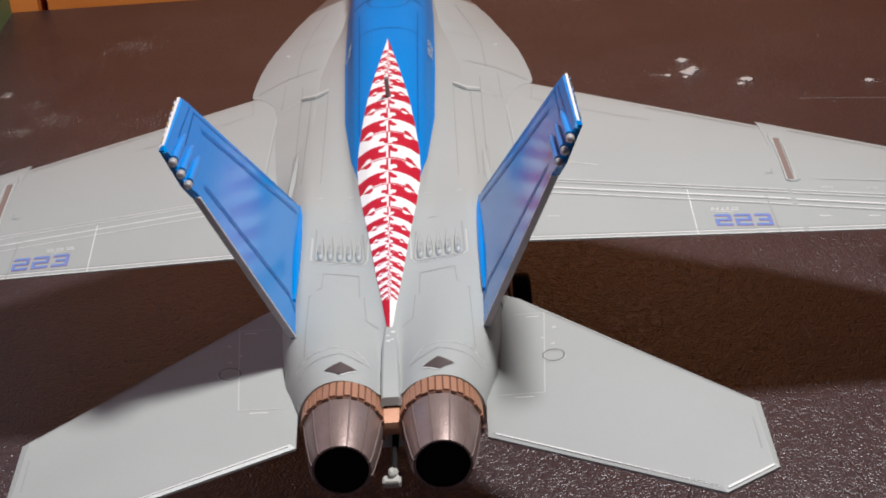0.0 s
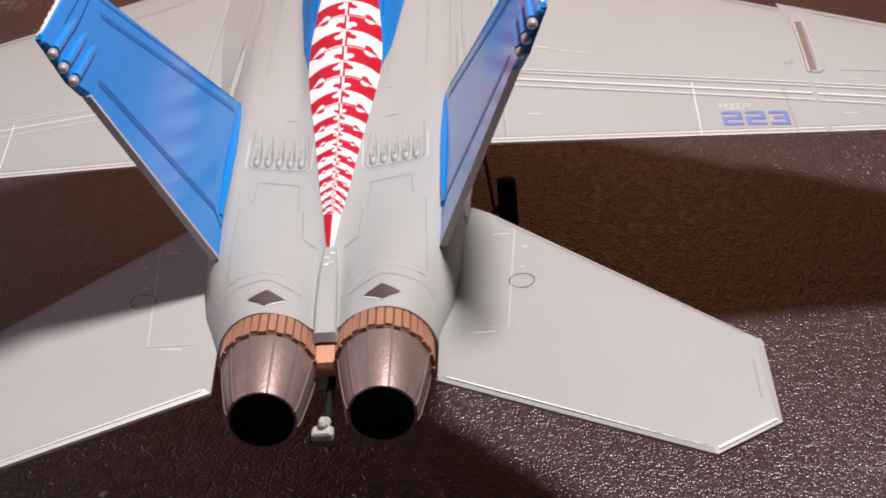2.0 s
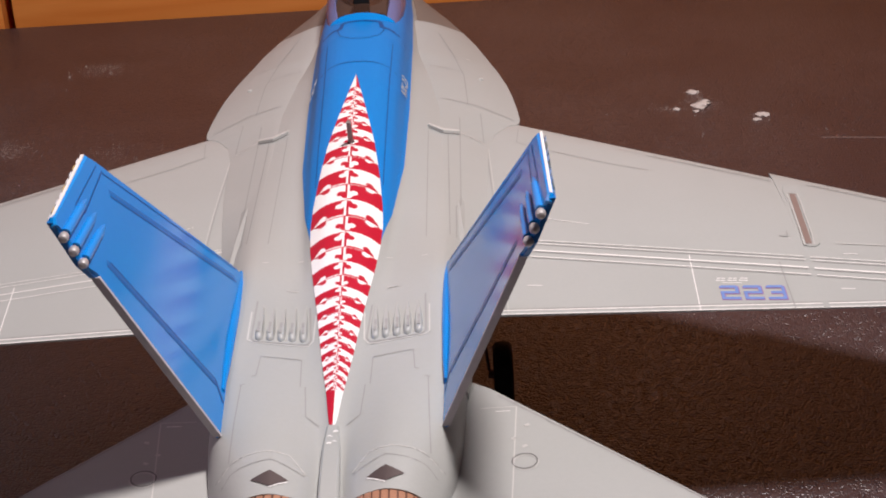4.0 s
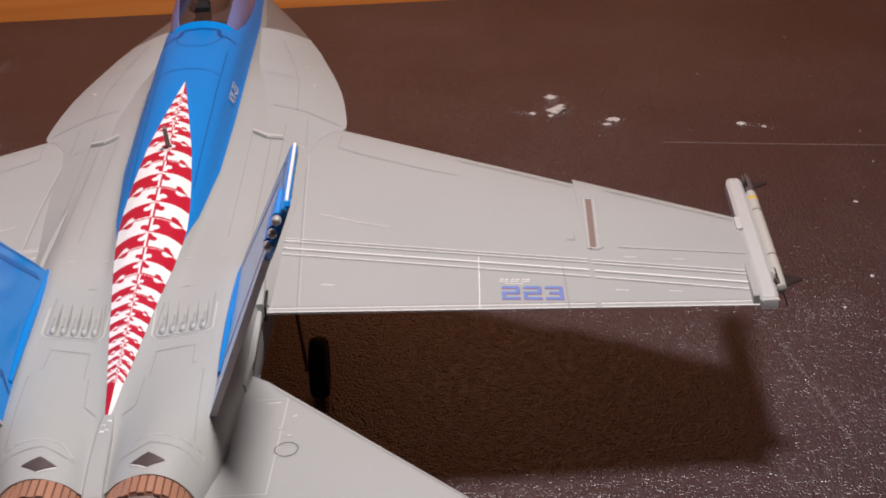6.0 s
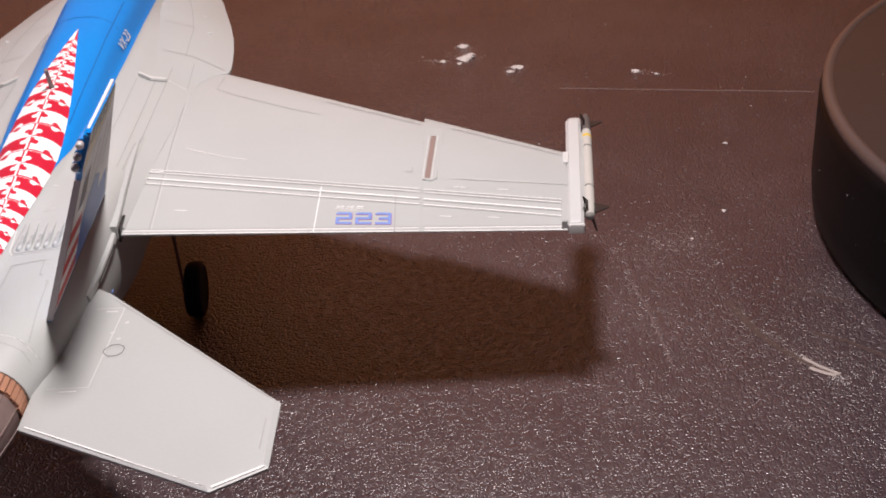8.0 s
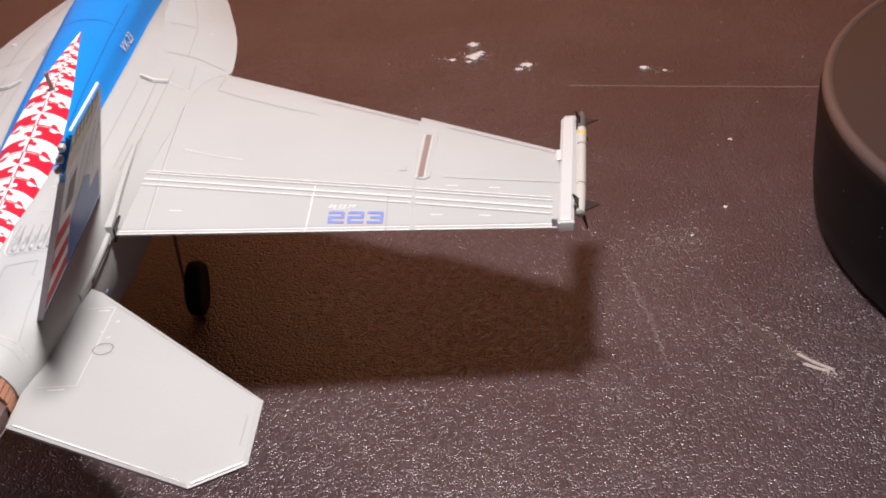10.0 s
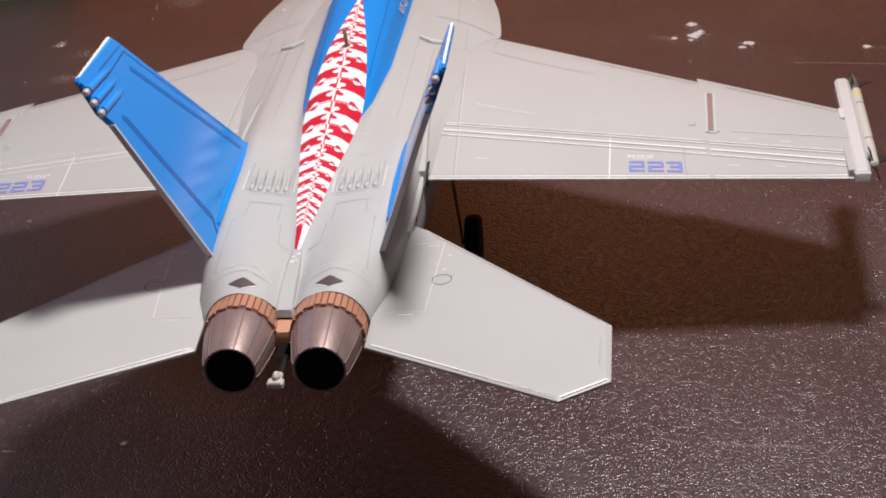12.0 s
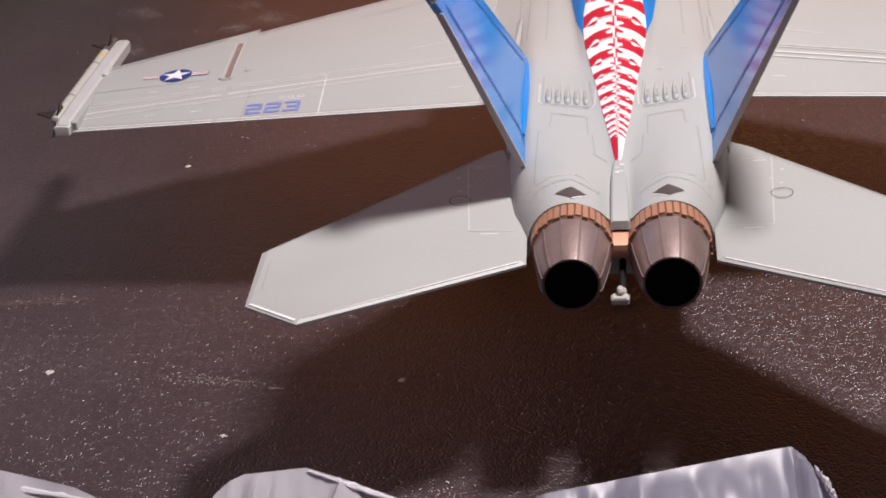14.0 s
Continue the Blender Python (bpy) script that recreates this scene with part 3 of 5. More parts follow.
def build_wing(s):
    inner = part("wing_panel", mirror(wing_panel(16.6, 64.2, 24), s), GREY, jet, "inner wing panel in light grey paint", 30)
    outer = part("outer_wing_panel", mirror(wing_panel(64.21, 88.4, 12), s), GREY, jet, "folding outer wing panel in light grey paint", 30)
    hinge = lambda x: 60.2 - (x - 16) * (60.2 - 50.4) / 72
    def line(name, pts, w, m, lab="", lift=0.06):
        part(name, mirror(ribbon(pts, w, z_wing, lift), s), m, inner, lab, 0)
    # hinge lines of the flaps, their edge glints painted as pale lines
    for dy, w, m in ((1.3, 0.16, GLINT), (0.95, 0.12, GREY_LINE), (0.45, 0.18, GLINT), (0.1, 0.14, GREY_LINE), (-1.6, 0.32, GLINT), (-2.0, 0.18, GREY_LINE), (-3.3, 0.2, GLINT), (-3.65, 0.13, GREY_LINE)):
        # left wing catches less light: dark lines dropped, glints narrowed
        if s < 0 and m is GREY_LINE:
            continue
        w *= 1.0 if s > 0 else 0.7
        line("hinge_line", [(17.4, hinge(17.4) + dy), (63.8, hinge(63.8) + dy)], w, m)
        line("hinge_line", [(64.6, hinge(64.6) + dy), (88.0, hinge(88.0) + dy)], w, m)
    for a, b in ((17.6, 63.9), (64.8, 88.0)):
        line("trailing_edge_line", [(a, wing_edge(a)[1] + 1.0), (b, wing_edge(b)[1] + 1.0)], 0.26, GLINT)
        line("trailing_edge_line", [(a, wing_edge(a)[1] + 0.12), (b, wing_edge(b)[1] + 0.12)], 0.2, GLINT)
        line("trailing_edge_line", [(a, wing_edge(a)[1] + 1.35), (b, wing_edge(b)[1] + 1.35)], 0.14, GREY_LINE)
    line("leading_edge_line", [(46, wing_edge(46)[0] - 2.9), (63.8, wing_edge(63.8)[0] - 2.6)], 0.16, GREY_LINE)
    line("leading_edge_line", [(42, wing_edge(42)[0] - 2.3), (63.8, wing_edge(63.8)[0] - 1.8)], 0.2, GREY_EDGE)
    line("leading_edge_line", [(69, wing_edge(69)[0] - 2.8), (88, wing_edge(88)[0] - 2.4)], 0.18, GREY_LINE)
    line("leading_edge_line", [(69, wing_edge(69)[0] - 2.0), (88, wing_edge(88)[0] - 1.7)], 0.22, GREY_EDGE)
    line("leading_edge_line", [(26.0, 101.6), (25.4, 95.2), (29.6, 92.2), (34.5, 89.4), (40.0, 86.3), (45.4, 84.0)], 0.12, GREY_LINE)
    line("leading_edge_line", [(23.7, 68.6), (29.7, 66.0), (34.4, 64.7)], 0.1, GLINT)
    # ribs of the flaps
    line("flap_split_line", [(47.7, 55.6), (47.3, 41.8)], 0.14, WHITE, "white painted line across the flap")
    line("flap_split_line", [(60.0, 53.6), (60.1, 42.3)], 0.2, GREY_LINE)
    line("root_rib_line", [(20.4, 96.5), (21.4, 41.0)], 0.2, GREY_LINE)
    line("root_rib_line", [(20.7, 96.5), (21.7, 41.0)], 0.1, GREY_EDGE)
    line("aileron_line", [(69.0, 58.4), (88.2, 56.4)], 0.16, GREY_EDGE)
    for x, y, w in ((24.5, 48.0, 2.0), (67.2, 46.9, 1.9), (75.0, 46.7, 1.8), (69.4, 55.6, 2.0), (76.6, 54.9, 1.8), (18.4, 60.5, 2.6)):
        line("small_stencil_mark", [(x, y), (x + w, y - 0.1)], 0.16, WHITE)
    for i, x in enumerate((50.6, 51.3, 52.2, 52.9, 53.8, 54.4)):
        line("small_stencil_mark", [(x, 49.5), (x + 0.5, 49.5)], 0.2, WHITE)
        line("small_stencil_mark", [(x - 0.2, 49.0), (x + 0.4, 48.95)], 0.18, WHITE)
    line("small_stencil_mark", [(51.2, 48.45), (53.9, 48.35)], 0.13, WHITE)
    line("small_stencil_mark", [(61.3, 60.6), (62.5, 60.5), (62.6, 62.0)], 0.16, GREY_LINE)
    # modex digits, read from behind on both wings
    for i, ch in enumerate("223"):
        x0 = (50.65 + i * 3.15) if s > 0 else -(60.0 - 0.3 - i * 3.15)
        num = part("number", digit(ch, x0, 44.35, 2.5, 3.35, z_wing), INDIGO, inner, "purple-blue painted number 223", 0)
        part("number_outline", digit(ch, x0 + 0.05, 44.28, 2.5, 3.35, z_wing, 0.055, 0.09), PURPLE, num, "thin purple outline", 0)
    # fold fairing with its brown seal
    def plate(name, o, h, m, lab="", bevel=0.12):
        part(name, mirror(prism(o, lambda x, y: z_wing(x, y) - 0.4, lambda x, y: z_wing(x, y) + h, bevel), s), m, outer, lab)
    plate("fold_fairing", [(64.3, 58.3), (65.0, 57.6), (66.0, 57.6), (66.7, 58.3), (67.6, 75.0), (67.4, 77.6), (65.3, 78.4), (64.8, 76.0)], 0.2, GREY)
    plate("fold_seal", [(64.65, 58.2), (65.55, 58.2), (66.4, 74.6), (65.5, 74.6)], 0.27, SLOT, "brown recessed seal of the wing fold", 0.05)
    part("seal_frame", mirror(ribbon([(64.35, 57.9), (65.85, 57.9), (66.75, 74.9), (65.2, 74.9), (64.35, 57.9)], 0.16, lambda x, y: z_wing(x, y) + 0.2, 0.05), s), GREY_EDGE, outer, "", 0)
    # wingtip rail and missile
    rail = [[(88.5, y, 29.2), (91.2, y, 29.2), (91.2, y, 30.8 - d), (90.7, y, 31.2 - d), (89.0, y, 31.2 - d), (88.5, y, 30.8 - d)] for y, d in ((43.4, 0.5), (44.4, 0), (82.5, 0))]
    rail.append([(88.9, 84.6, 29.3), (91.1, 84.6, 29.3), (91.1, 84.6, 30.4), (90.7, 84.6, 30.7), (89.3, 84.6, 30.7), (88.9, 84.6, 30.4)])
    rail.append([(90.2, 86.2, 29.4), (91.0, 86.2, 29.4), (91.0, 86.2, 29.9), (90.8, 86.2, 30.0), (90.4, 86.2, 30.0), (90.2, 86.2, 29.9)])
    toe = 0.05 if s > 0 else 0.015
    def toed(data):
        return mirror(([(x + toe * (y - 64), y, z) for x, y, z in data[0]], data[1]), s)
    launcher = part("wingtip_rail", toed(loft(rail)), RAILGREY, jet, "grey missile launch rail on the wingtip")
    part("rail_clamp", toed(box(87.9, 88.9, 64.6, 68.6, 30.1, 31.5, 0.15)), GREY_EDGE, launcher)
    part("rail_clamp", toed(box(87.6, 88.6, 43.6, 58.0, 29.4, 31.0, 0.15)), GREY, launcher)
    part("rail_end_cap", toed(box(88.7, 91.3, 42.7, 43.6, 29.1, 30.6, 0.2)), GREY_EDGE, launcher)
    c = (92.15, 30.15)
    body = part("missile", toed(turned([(0.25, 46.4), (0.75, 46.6), (0.85, 48.5), (0.9, 55.0), (0.9, 78.6), (0.85, 79.2)], n=16, centre=c)), OFFWHITE, jet, "off-white missile with a yellow band on the wingtip rail")
    part("yellow_band", toed(turned([(0.9, 76.0), (0.93, 76.05), (0.93, 77.0), (0.9, 77.05)], n=16, centre=c)), YELLOW, body)
    part("launch_shoe", toed(box(91.1, 91.6, 51.0, 78.0, 29.6, 30.75, 0.12)), GREY, launcher)
    for y in (56.3, 72.0):
        part("joint_ring", toed(turned([(0.9, y), (0.94, y + 0.05), (0.94, y + 0.3), (0.9, y + 0.35)], n=16, centre=c)), DARKGREY, body)
    part("seeker_head", toed(turned([(0.85, 79.2), (0.8, 83.0), (0.68, 85.6), (0.4, 86.8), (0.1, 87.3)], n=16, centre=c)), DARKGREY, body, "dark grey seeker head")
    for k in range(4):
        a = math.radians(20 + 90 * k)
        for (y0, y1, y2, r) in ((80.8, 83.6, 81.2, 3.1), (47.0, 50.8, 47.6, 3.3)):
            d, e = Vector((math.cos(a), 0, math.sin(a))), Vector((-math.sin(a), 0, math.cos(a)))
            base = Vector((c[0], 0, c[1]))
            pts = [(0.7, y0), (0.7, y1), (r * 0.6, (y1 + y2) / 2), (r, y2), (r, y0 + 0.1)]
            rings = [[tuple(base + d * q + e * o + Vector((0, y, 0))) for q, y in pts] for o in (-0.09, 0.09)]
            part("missile_fin", toed(loft(rings)), BLACK, body)


for s in (1, -1):
    build_wing(s)

# national insignia on one wing
def insignia():
    cx, cy, r = -74.7, 61.2, 2.8
    def flat(pts, lift):
        return [(x, y, z_wing(x, y) + lift) for x, y in pts], [tuple(range(len(pts)))]
    disc = part("insignia_disc", flat([(cx + r * math.cos(2 * math.pi * i / 40), cy + r * math.sin(2 * math.pi * i / 40)) for i in range(40)], 0.08), INSIGNIA, jet, "dark blue roundel with a white star and side bars", 0)
    star = []
    for i in range(10):
        q = r * (0.97 if i % 2 == 0 else 0.38)
        a = math.pi / 2 + math.pi * i / 5
        star.append((cx + q * math.cos(a), cy + q * math.sin(a)))
    part("insignia_star", flat(star, 0.11), WHITE, disc, "white star", 0)
    for d in (-1, 1):
        x0, x1 = cx + d * r * 0.98, cx + d * (r + 2.9)
        a, b = min(x0, x1), max(x0, x1)
        part("insignia_bar", flat([(a, cy - 0.75), (b, cy - 0.75), (b, cy + 0.75), (a, cy + 0.75)], 0.07), INSIGNIA, disc, "", 0)
        part("insignia_bar", flat([(a, cy - 0.55), (b - 0.15, cy - 0.55), (b - 0.15, cy + 0.55), (a, cy + 0.55)], 0.09), WHITE, disc, "", 0)
        part("insignia_bar", flat([(a, cy - 0.25), (b - 0.15, cy - 0.25), (b - 0.15, cy + 0.25), (a, cy + 0.25)], 0.105), PINK, disc, "", 0)


insignia()


def build_tail(s):
    # horizontal stabilator
    o = [(16.4, 25.6), (18.5, 24.0), (47.0, -7.5), (46.7, -21.2), (39.7, -25.2), (12.2, -9.2), (12.4, 0.0), (13.6, 14.0)]
    cx, cy = 26.0, 0.0
    def inset(d, z):
        out = [(x + (cx - x) / math.hypot(cx - x, cy - y) * d, y + (cy - y) / math.hypot(cx - x, cy - y) * d) for x, y in o]
        return [(x, y, z_stab(x, y) + z) for x, y in out]
    stab = part("stabilator", mirror(loft([inset(0.8, -0.95), inset(0, -0.65), inset(0, -0.3), inset(0.9, 0.0)]), s), GREY, jet, "flat grey horizontal tailplane with bevelled edges", 20)
    def line(name, pts, w, m, lift=0.05):
        part(name, mirror(ribbon(pts, w, z_stab, lift), s), m, stab, "", 0)
    line("panel_line", [(17.3, 19.2), (21.6, 19.0), (20.1, -1.0), (14.3, -0.7)], 0.16, GREY_EDGE)
    line("panel_line", [(19.0, 18.3), (20.8, 18.2)], 0.14, WHITE)
    line("panel_line", [(16.2, -1.6), (18.6, -1.7)], 0.14, WHITE)
    for x, y in ((22.4, 14.8), (20.7, 12.3), (21.9, 10.6)):
        line("small_stencil_mark", [(x, y), (x + 0.55, y + 0.25)], 0.45, GREY_EDGE)
    line("edge_line", [(45.4, -11.0), (45.2, -17.6)], 0.16, GREY_LINE)
    # bevel highlights painted along the tip and trailing edges
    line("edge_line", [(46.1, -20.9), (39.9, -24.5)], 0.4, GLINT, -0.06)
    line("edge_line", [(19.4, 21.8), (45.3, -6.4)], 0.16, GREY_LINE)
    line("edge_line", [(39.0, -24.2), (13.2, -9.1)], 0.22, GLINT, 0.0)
    ring = [(22.0 + 1.45 * math.cos(2 * math.pi * i / 28), 7.8 + 1.45 * math.sin(2 * math.pi * i / 28)) for i in range(29)]
    line("access_ring", ring, 0.2, VENTHOLE)
    line("access_ring", [(x + 0.1, y - 0.3) for x, y in ring], 0.14, GREY_EDGE, 0.04)
    # canted fin
    out = [(46.2, 37.6), (43.5, 40.8), (18.4, 67.4), (17.2, 68.4), (0.6, 68.6), (0.0, 68.0), (0.6, 67.0), (1.0, 62.6), (2.6, 60.8), (9.7, 35.6)]
    fin = part("fin", mirror(fin_plate(out, 0.84), s), BLUE, jet, "bright blue canted tail fin with engraved lines", 25)
    def flin(p, q, w, m, side, name="fin_groove"):
        part(name, mirror(fin_line(p, q, w, side * 0.45), s), m, fin, "", 0)
    flin((17.6, 63.6), (42.0, 39.6), 0.4, BLUE_SHADE, -0.99)
    flin((17.2, 63.2), (41.6, 39.2), 0.26, BLUE_LINE, -1)
    flin((18.6, 65.4), (44.0, 39.8), 0.18, BLUE_LINE, -1)
    flin((6.6, 60.3), (16.8, 38.8), 0.5, BLUE_SHADE, -0.99)
    flin((6.1, 60.1), (16.3, 38.6), 0.26, BLUE_LINE, -1)
    flin((7.3, 59.8), (17.2, 38.8), 0.22, BLUE_LINE, -1)
    flin((18.0, 66.6), (7.0, 66.9), 0.16, BLUE_LINE, -1)
    flin((18.8, 65.6), (8.0, 65.4), 0.2, BLUE_LINE, -1)
    flin((17.0, 38.9), (15.4, 36.6), 0.5, BLUE_LINE, -1)
    part("fin_root_fillet", mirror(loft([[(x + rx * math.cos(2 * math.pi * i / 14), y, z + rz * math.sin(2 * math.pi * i / 14)) for i in range(14)] for x, y, z, rx, rz in ((14.0, 46.6, 38.0, 0.25, 0.4), (13.85, 43.0, 38.0, 0.6, 0.6), (13.75, 36.0, 38.0, 0.75, 0.65), (13.65, 29.0, 37.9, 0.75, 0.65), (13.5, 22.0, 37.5, 0.6, 0.55), (13.4, 17.4, 37.2, 0.35, 0.4))]), s), BLUE, fin, "rounded blue fillet at the fin root", 60)
    # three rounded pods with silver knobs on the trailing edge
    n = Vector((1, 0, -FIN_B)).normalized()
    for y, z in ((0.6, 66.6), (1.0, 64.8), (1.5, 63.1)):
        a = Vector((fin_x(z), y, z)) - n * 0.5
        c = Vector((fin_x(z - 0.4), y + 7.4, z - 0.5)) - n * 0.42
        d = Vector((fin_x(z - 0.7), y + 10.6, z - 0.9)) - n * 0.25
        pod = part("fin_pod", mirror(joined([tube(a, c, 0.56, 0.5, 12), tube(c, d, 0.5, 0.2, 12)]), s), BLUE, fin)
        k = []
        for r, d in ((0.16, -1.5), (0.4, -1.36), (0.56, -0.95), (0.52, -0.5), (0.3, -0.1)):
            k.append([(a[0] + r * math.cos(2 * math.pi * i / 12), a[1] + d, a[2] + r * math.sin(2 * math.pi * i / 12)) for i in range(12)])
        part("pod_knob", mirror(loft(k), s), SILVER, pod, "silver ball tip")
    part("trailing_edge_cap", mirror(loft([[(fin_x(z) + o, y - q, z) for o, q in ((-0.46, -0.35), (-0.46, 0.12), (0.46, 0.12), (0.46, -0.35))] for y, z in ((2.6, 60.6), (9.7, 35.8))]), s), EDGEGREY, fin, "worn grey trailing edge", 0)
    part("tip_edge_cap", mirror(loft([[(fin_x(z) + o, y - q, z) for o, q in ((-0.1, -0.5), (-0.1, 0.2), (0.5, 0.2), (0.5, -0.5))] for y, z in ((0.3, 68.3), (0.6, 66.6), (1.0, 63.0), (2.6, 60.7))]), s), BLUE_SHADE, fin, "dark blue rear edge of the fin tip", 0)
    part("top_edge_cap", mirror(loft([[(fin_x(68.4) + o, y, 68.3 + q) for o, q in ((-0.2, 0.1), (-0.16, 0.34), (0.16, 0.34), (0.2, 0.1))] for y in (17.0, 0.8)]), s), PALE, fin, "worn pale top edge", 0)
    # worn, chipped top edge
    for k in range(9):
        y = 16.6 - 1.8 * k
        part("chipped_edge", mirror(joined([fin_patch([(y, 68.55), (y - 1.2, 68.58), (y - 1.3, 68.2), (y - 0.1, 68.2)], 0.44), tube((fin_x(68.5), y, 68.52), (fin_x(68.5), y - 1.3, 68.52), 0.13, 0.11, 6)]), s), GOLD if k % 3 == 1 else PALE, fin, "", 0)
    # outer side: gold checkers, pale field, navy panel, red and white rudder stripes
    q = 0.45
    def mark(name, o, m, off=q, lab=""):
        part(name, mirror(fin_patch(o, off), s), m, fin, lab, 0)
    mark("outer_field", [(44.8, 38.8), (18.0, 67.0), (1.6, 62.6), (2.8, 60.8), (9.9, 36.8)], PALE, q, "pale grey field on the outer side of the fin")
    mark("gold_band", [(18.2, 67.2), (17.0, 68.2), (0.8, 68.4), (0.9, 67.0), (1.2, 62.8), (2.6, 61.6), (17.6, 64.6)], GOLD, q + 0.02, "gold checkered band")
    for k in range(6):
        y = 15.0 - 2.3 * k
        mark("dark_check", [(y, 68.4), (y - 1.3, 68.5), (y - 1.5, 67.2), (y - 0.2, 67.1)], BLACK, q + 0.05)
        mark("dark_check", [(y - 1.6, 66.9), (y - 2.8, 66.9), (y - 3.0, 65.6), (y - 1.8, 65.7)], BLACK, q + 0.05)
    mark("navy_field", [(43.2, 39.4), (34.5, 48.0), (29.0, 47.2), (26.0, 51.0), (20.0, 53.5), (15.4, 49.0), (21.6, 38.3), (25.0, 37.8)], NAVY, q + 0.02, "navy blue lower field of the fin")
    lo = lambda t: (9.6 - 6.6 * t, 37.2 + 22.6 * t)
    hi = lambda t: (21.6 - 12.4 * t, 38.4 + 19.6 * t)
    for k in range(3):
        t0, t1 = 0.03 + 0.24 * k, 0.03 + 0.24 * k + 0.13
        mark("rudder_stripe", [lo(t0), lo(t1), hi(t1), hi(t0)], FINRED, q + 0.03, "red rudder stripe")
        mark("rudder_stripe", [lo(t1), lo(t1 + 0.11), hi(t1 + 0.11), hi(t1)], FINWHITE, q + 0.03, "white rudder stripe")
    mark("bronze_panel", [(6.4, 58.6), (10.5, 59.6), (12.6, 54.0), (8.2, 51.6)], TIPBROWN, q + 0.025)
    for pts in (((8.0, 62.0), (15.5, 64.0)), ((22.5, 61.0), (26.5, 52.0)), ((19.0, 62.5), (19.6, 52.0)), ((14.0, 61.5), (16.0, 51.0)), ((16.0, 51.0), (19.6, 52.0))):
        flin(pts[0], pts[1], 0.22, DARKGREY, 1.07, "fin_outline")
    for p, w in (((6.3, 60.5), (16.4, 38.6)),):
        flin(p, w, 0.3, BLUE_LINE, 1.06)
    flin((24.0, 60.0), (20.0, 47.0), 0.3, GREY_LINE, 1.05)
    flin((20.0, 61.0), (16.5, 48.0), 0.3, GREY_LINE, 1.05)
    flin((15.0, 61.0), (12.0, 50.0), 0.25, SLOT, 1.05)


for s in (1, -1):
    build_tail(s)


def build_nozzle(s):
    n = 48
    cx = 6.35
    def ringpts(r, y, cz, mod=None):
        return [(s * cx + (r + (mod(i) if mod else 0)) * math.cos(2 * math.pi * i / n), y, cz + (r + (mod(i) if mod else 0)) * math.sin(2 * math.pi * i / n)) for i in range(n)]
    noz = part("nozzle", loft([ringpts(5.15, -4.4, 29.85), ringpts(5.2, -5.0, 29.85), ringpts(4.75, -8.5, 29.7), ringpts(4.05, -12.6, 29.52), ringpts(3.75, -13.6, 29.48), ringpts(3.45, -13.5, 29.48), ringpts(3.3, -12.0, 29.5), ringpts(3.0, -5.0, 29.7)], False), NOZZLE, jet, "brown burnt-metal engine nozzle with petals", 40)
    part("nozzle_interior", loft([ringpts(3.42, -13.35, 29.48), ringpts(3.2, -11.5, 29.5), ringpts(2.9, -4.0, 29.7)], True), FLAT_BLACK, noz, "black inside of the nozzle", 60)
    ringob = part("copper_ring", loft([ringpts(5.05, -1.2, 29.95), ringpts(5.45, -1.6, 29.95), ringpts(5.36, -5.2, 29.86), ringpts(5.0, -5.6, 29.84)]), COPPER_DARK, noz, "copper coloured ring", 40)
    for k in range(36):
        a = 2 * math.pi * k / 36
        d, e = Vector((math.cos(a), 0, math.sin(a))), Vector((-math.sin(a), 0, math.cos(a)))
        c0 = Vector((s * cx, 0, 29.92))
        rings = [[tuple(c0 + d * r + e * o + Vector((0, y, 0))) for r, o in ((5.2, -0.4), (5.53, -0.36), (5.53, 0.36), (5.2, 0.4))] for y in (-1.7, -5.2 - 0.25 * (k % 2))]
        part("ring_rib", loft(rings), COPPER, ringob)
    for k in range(12):
        a = 2 * math.pi * (k + 0.5) / 12
        d, e = Vector((math.cos(a), 0, math.sin(a))), Vector((-math.sin(a), 0, math.cos(a)))
        rings = []
        for y, r, cz in ((-4.8, 5.18, 29.85), (-8.5, 4.75, 29.7), (-12.6, 4.05, 29.52), (-13.7, 3.72, 29.48)):
            c0 = Vector((s * cx, y, cz))
            rings.append([tuple(c0 + d * q + e * o) for q, o in ((r - 0.2, -0.17), (r + 0.13, -0.1), (r + 0.13, 0.1), (r - 0.2, 0.17))])
        part("petal_seam", loft(rings), NOZZLE_DARK if k % 3 else NOZZLE, noz)


for s in (1, -1):
    build_nozzle(s)
part("copper_block", loft([[(-w, y, 29.2), (w, y, 29.2), (w, y, z - 0.3), (w - 0.3, y, z), (0.3 - w, y, z), (-w, y, z - 0.3)] for y, w, z in ((-3.0, 1.25, 31.9), (-3.5, 1.3, 31.8), (-5.4, 1.3, 30.9), (-5.6, 1.2, 30.3))]), COPPER, jet, "copper block between the nozzles")
part("centre_beam", loft([[(-w - 0.25, y, z_body(0, y) - 1), (w + 0.25, y, z_body(0, y) - 1), (w, y, z_body(0, y) + up - 0.2), (w - 0.25, y, z_body(0, y) + up), (0.25 - w, y, z_body(0, y) + up), (-w, y, z_body(0, y) + up - 0.2)] for y, w, up in ((-3.4, 1.15, -1.0), (-3.1, 1.2, 0.1), (-1.0, 1.15, 0.75), (2.0, 1.1, 0.85), (7.0, 1.0, 0.6), (11.0, 0.7, 0.2))]), GREY, jet, "pale raised beam between the engines", 30)
chip_rnd = random.Random(4)
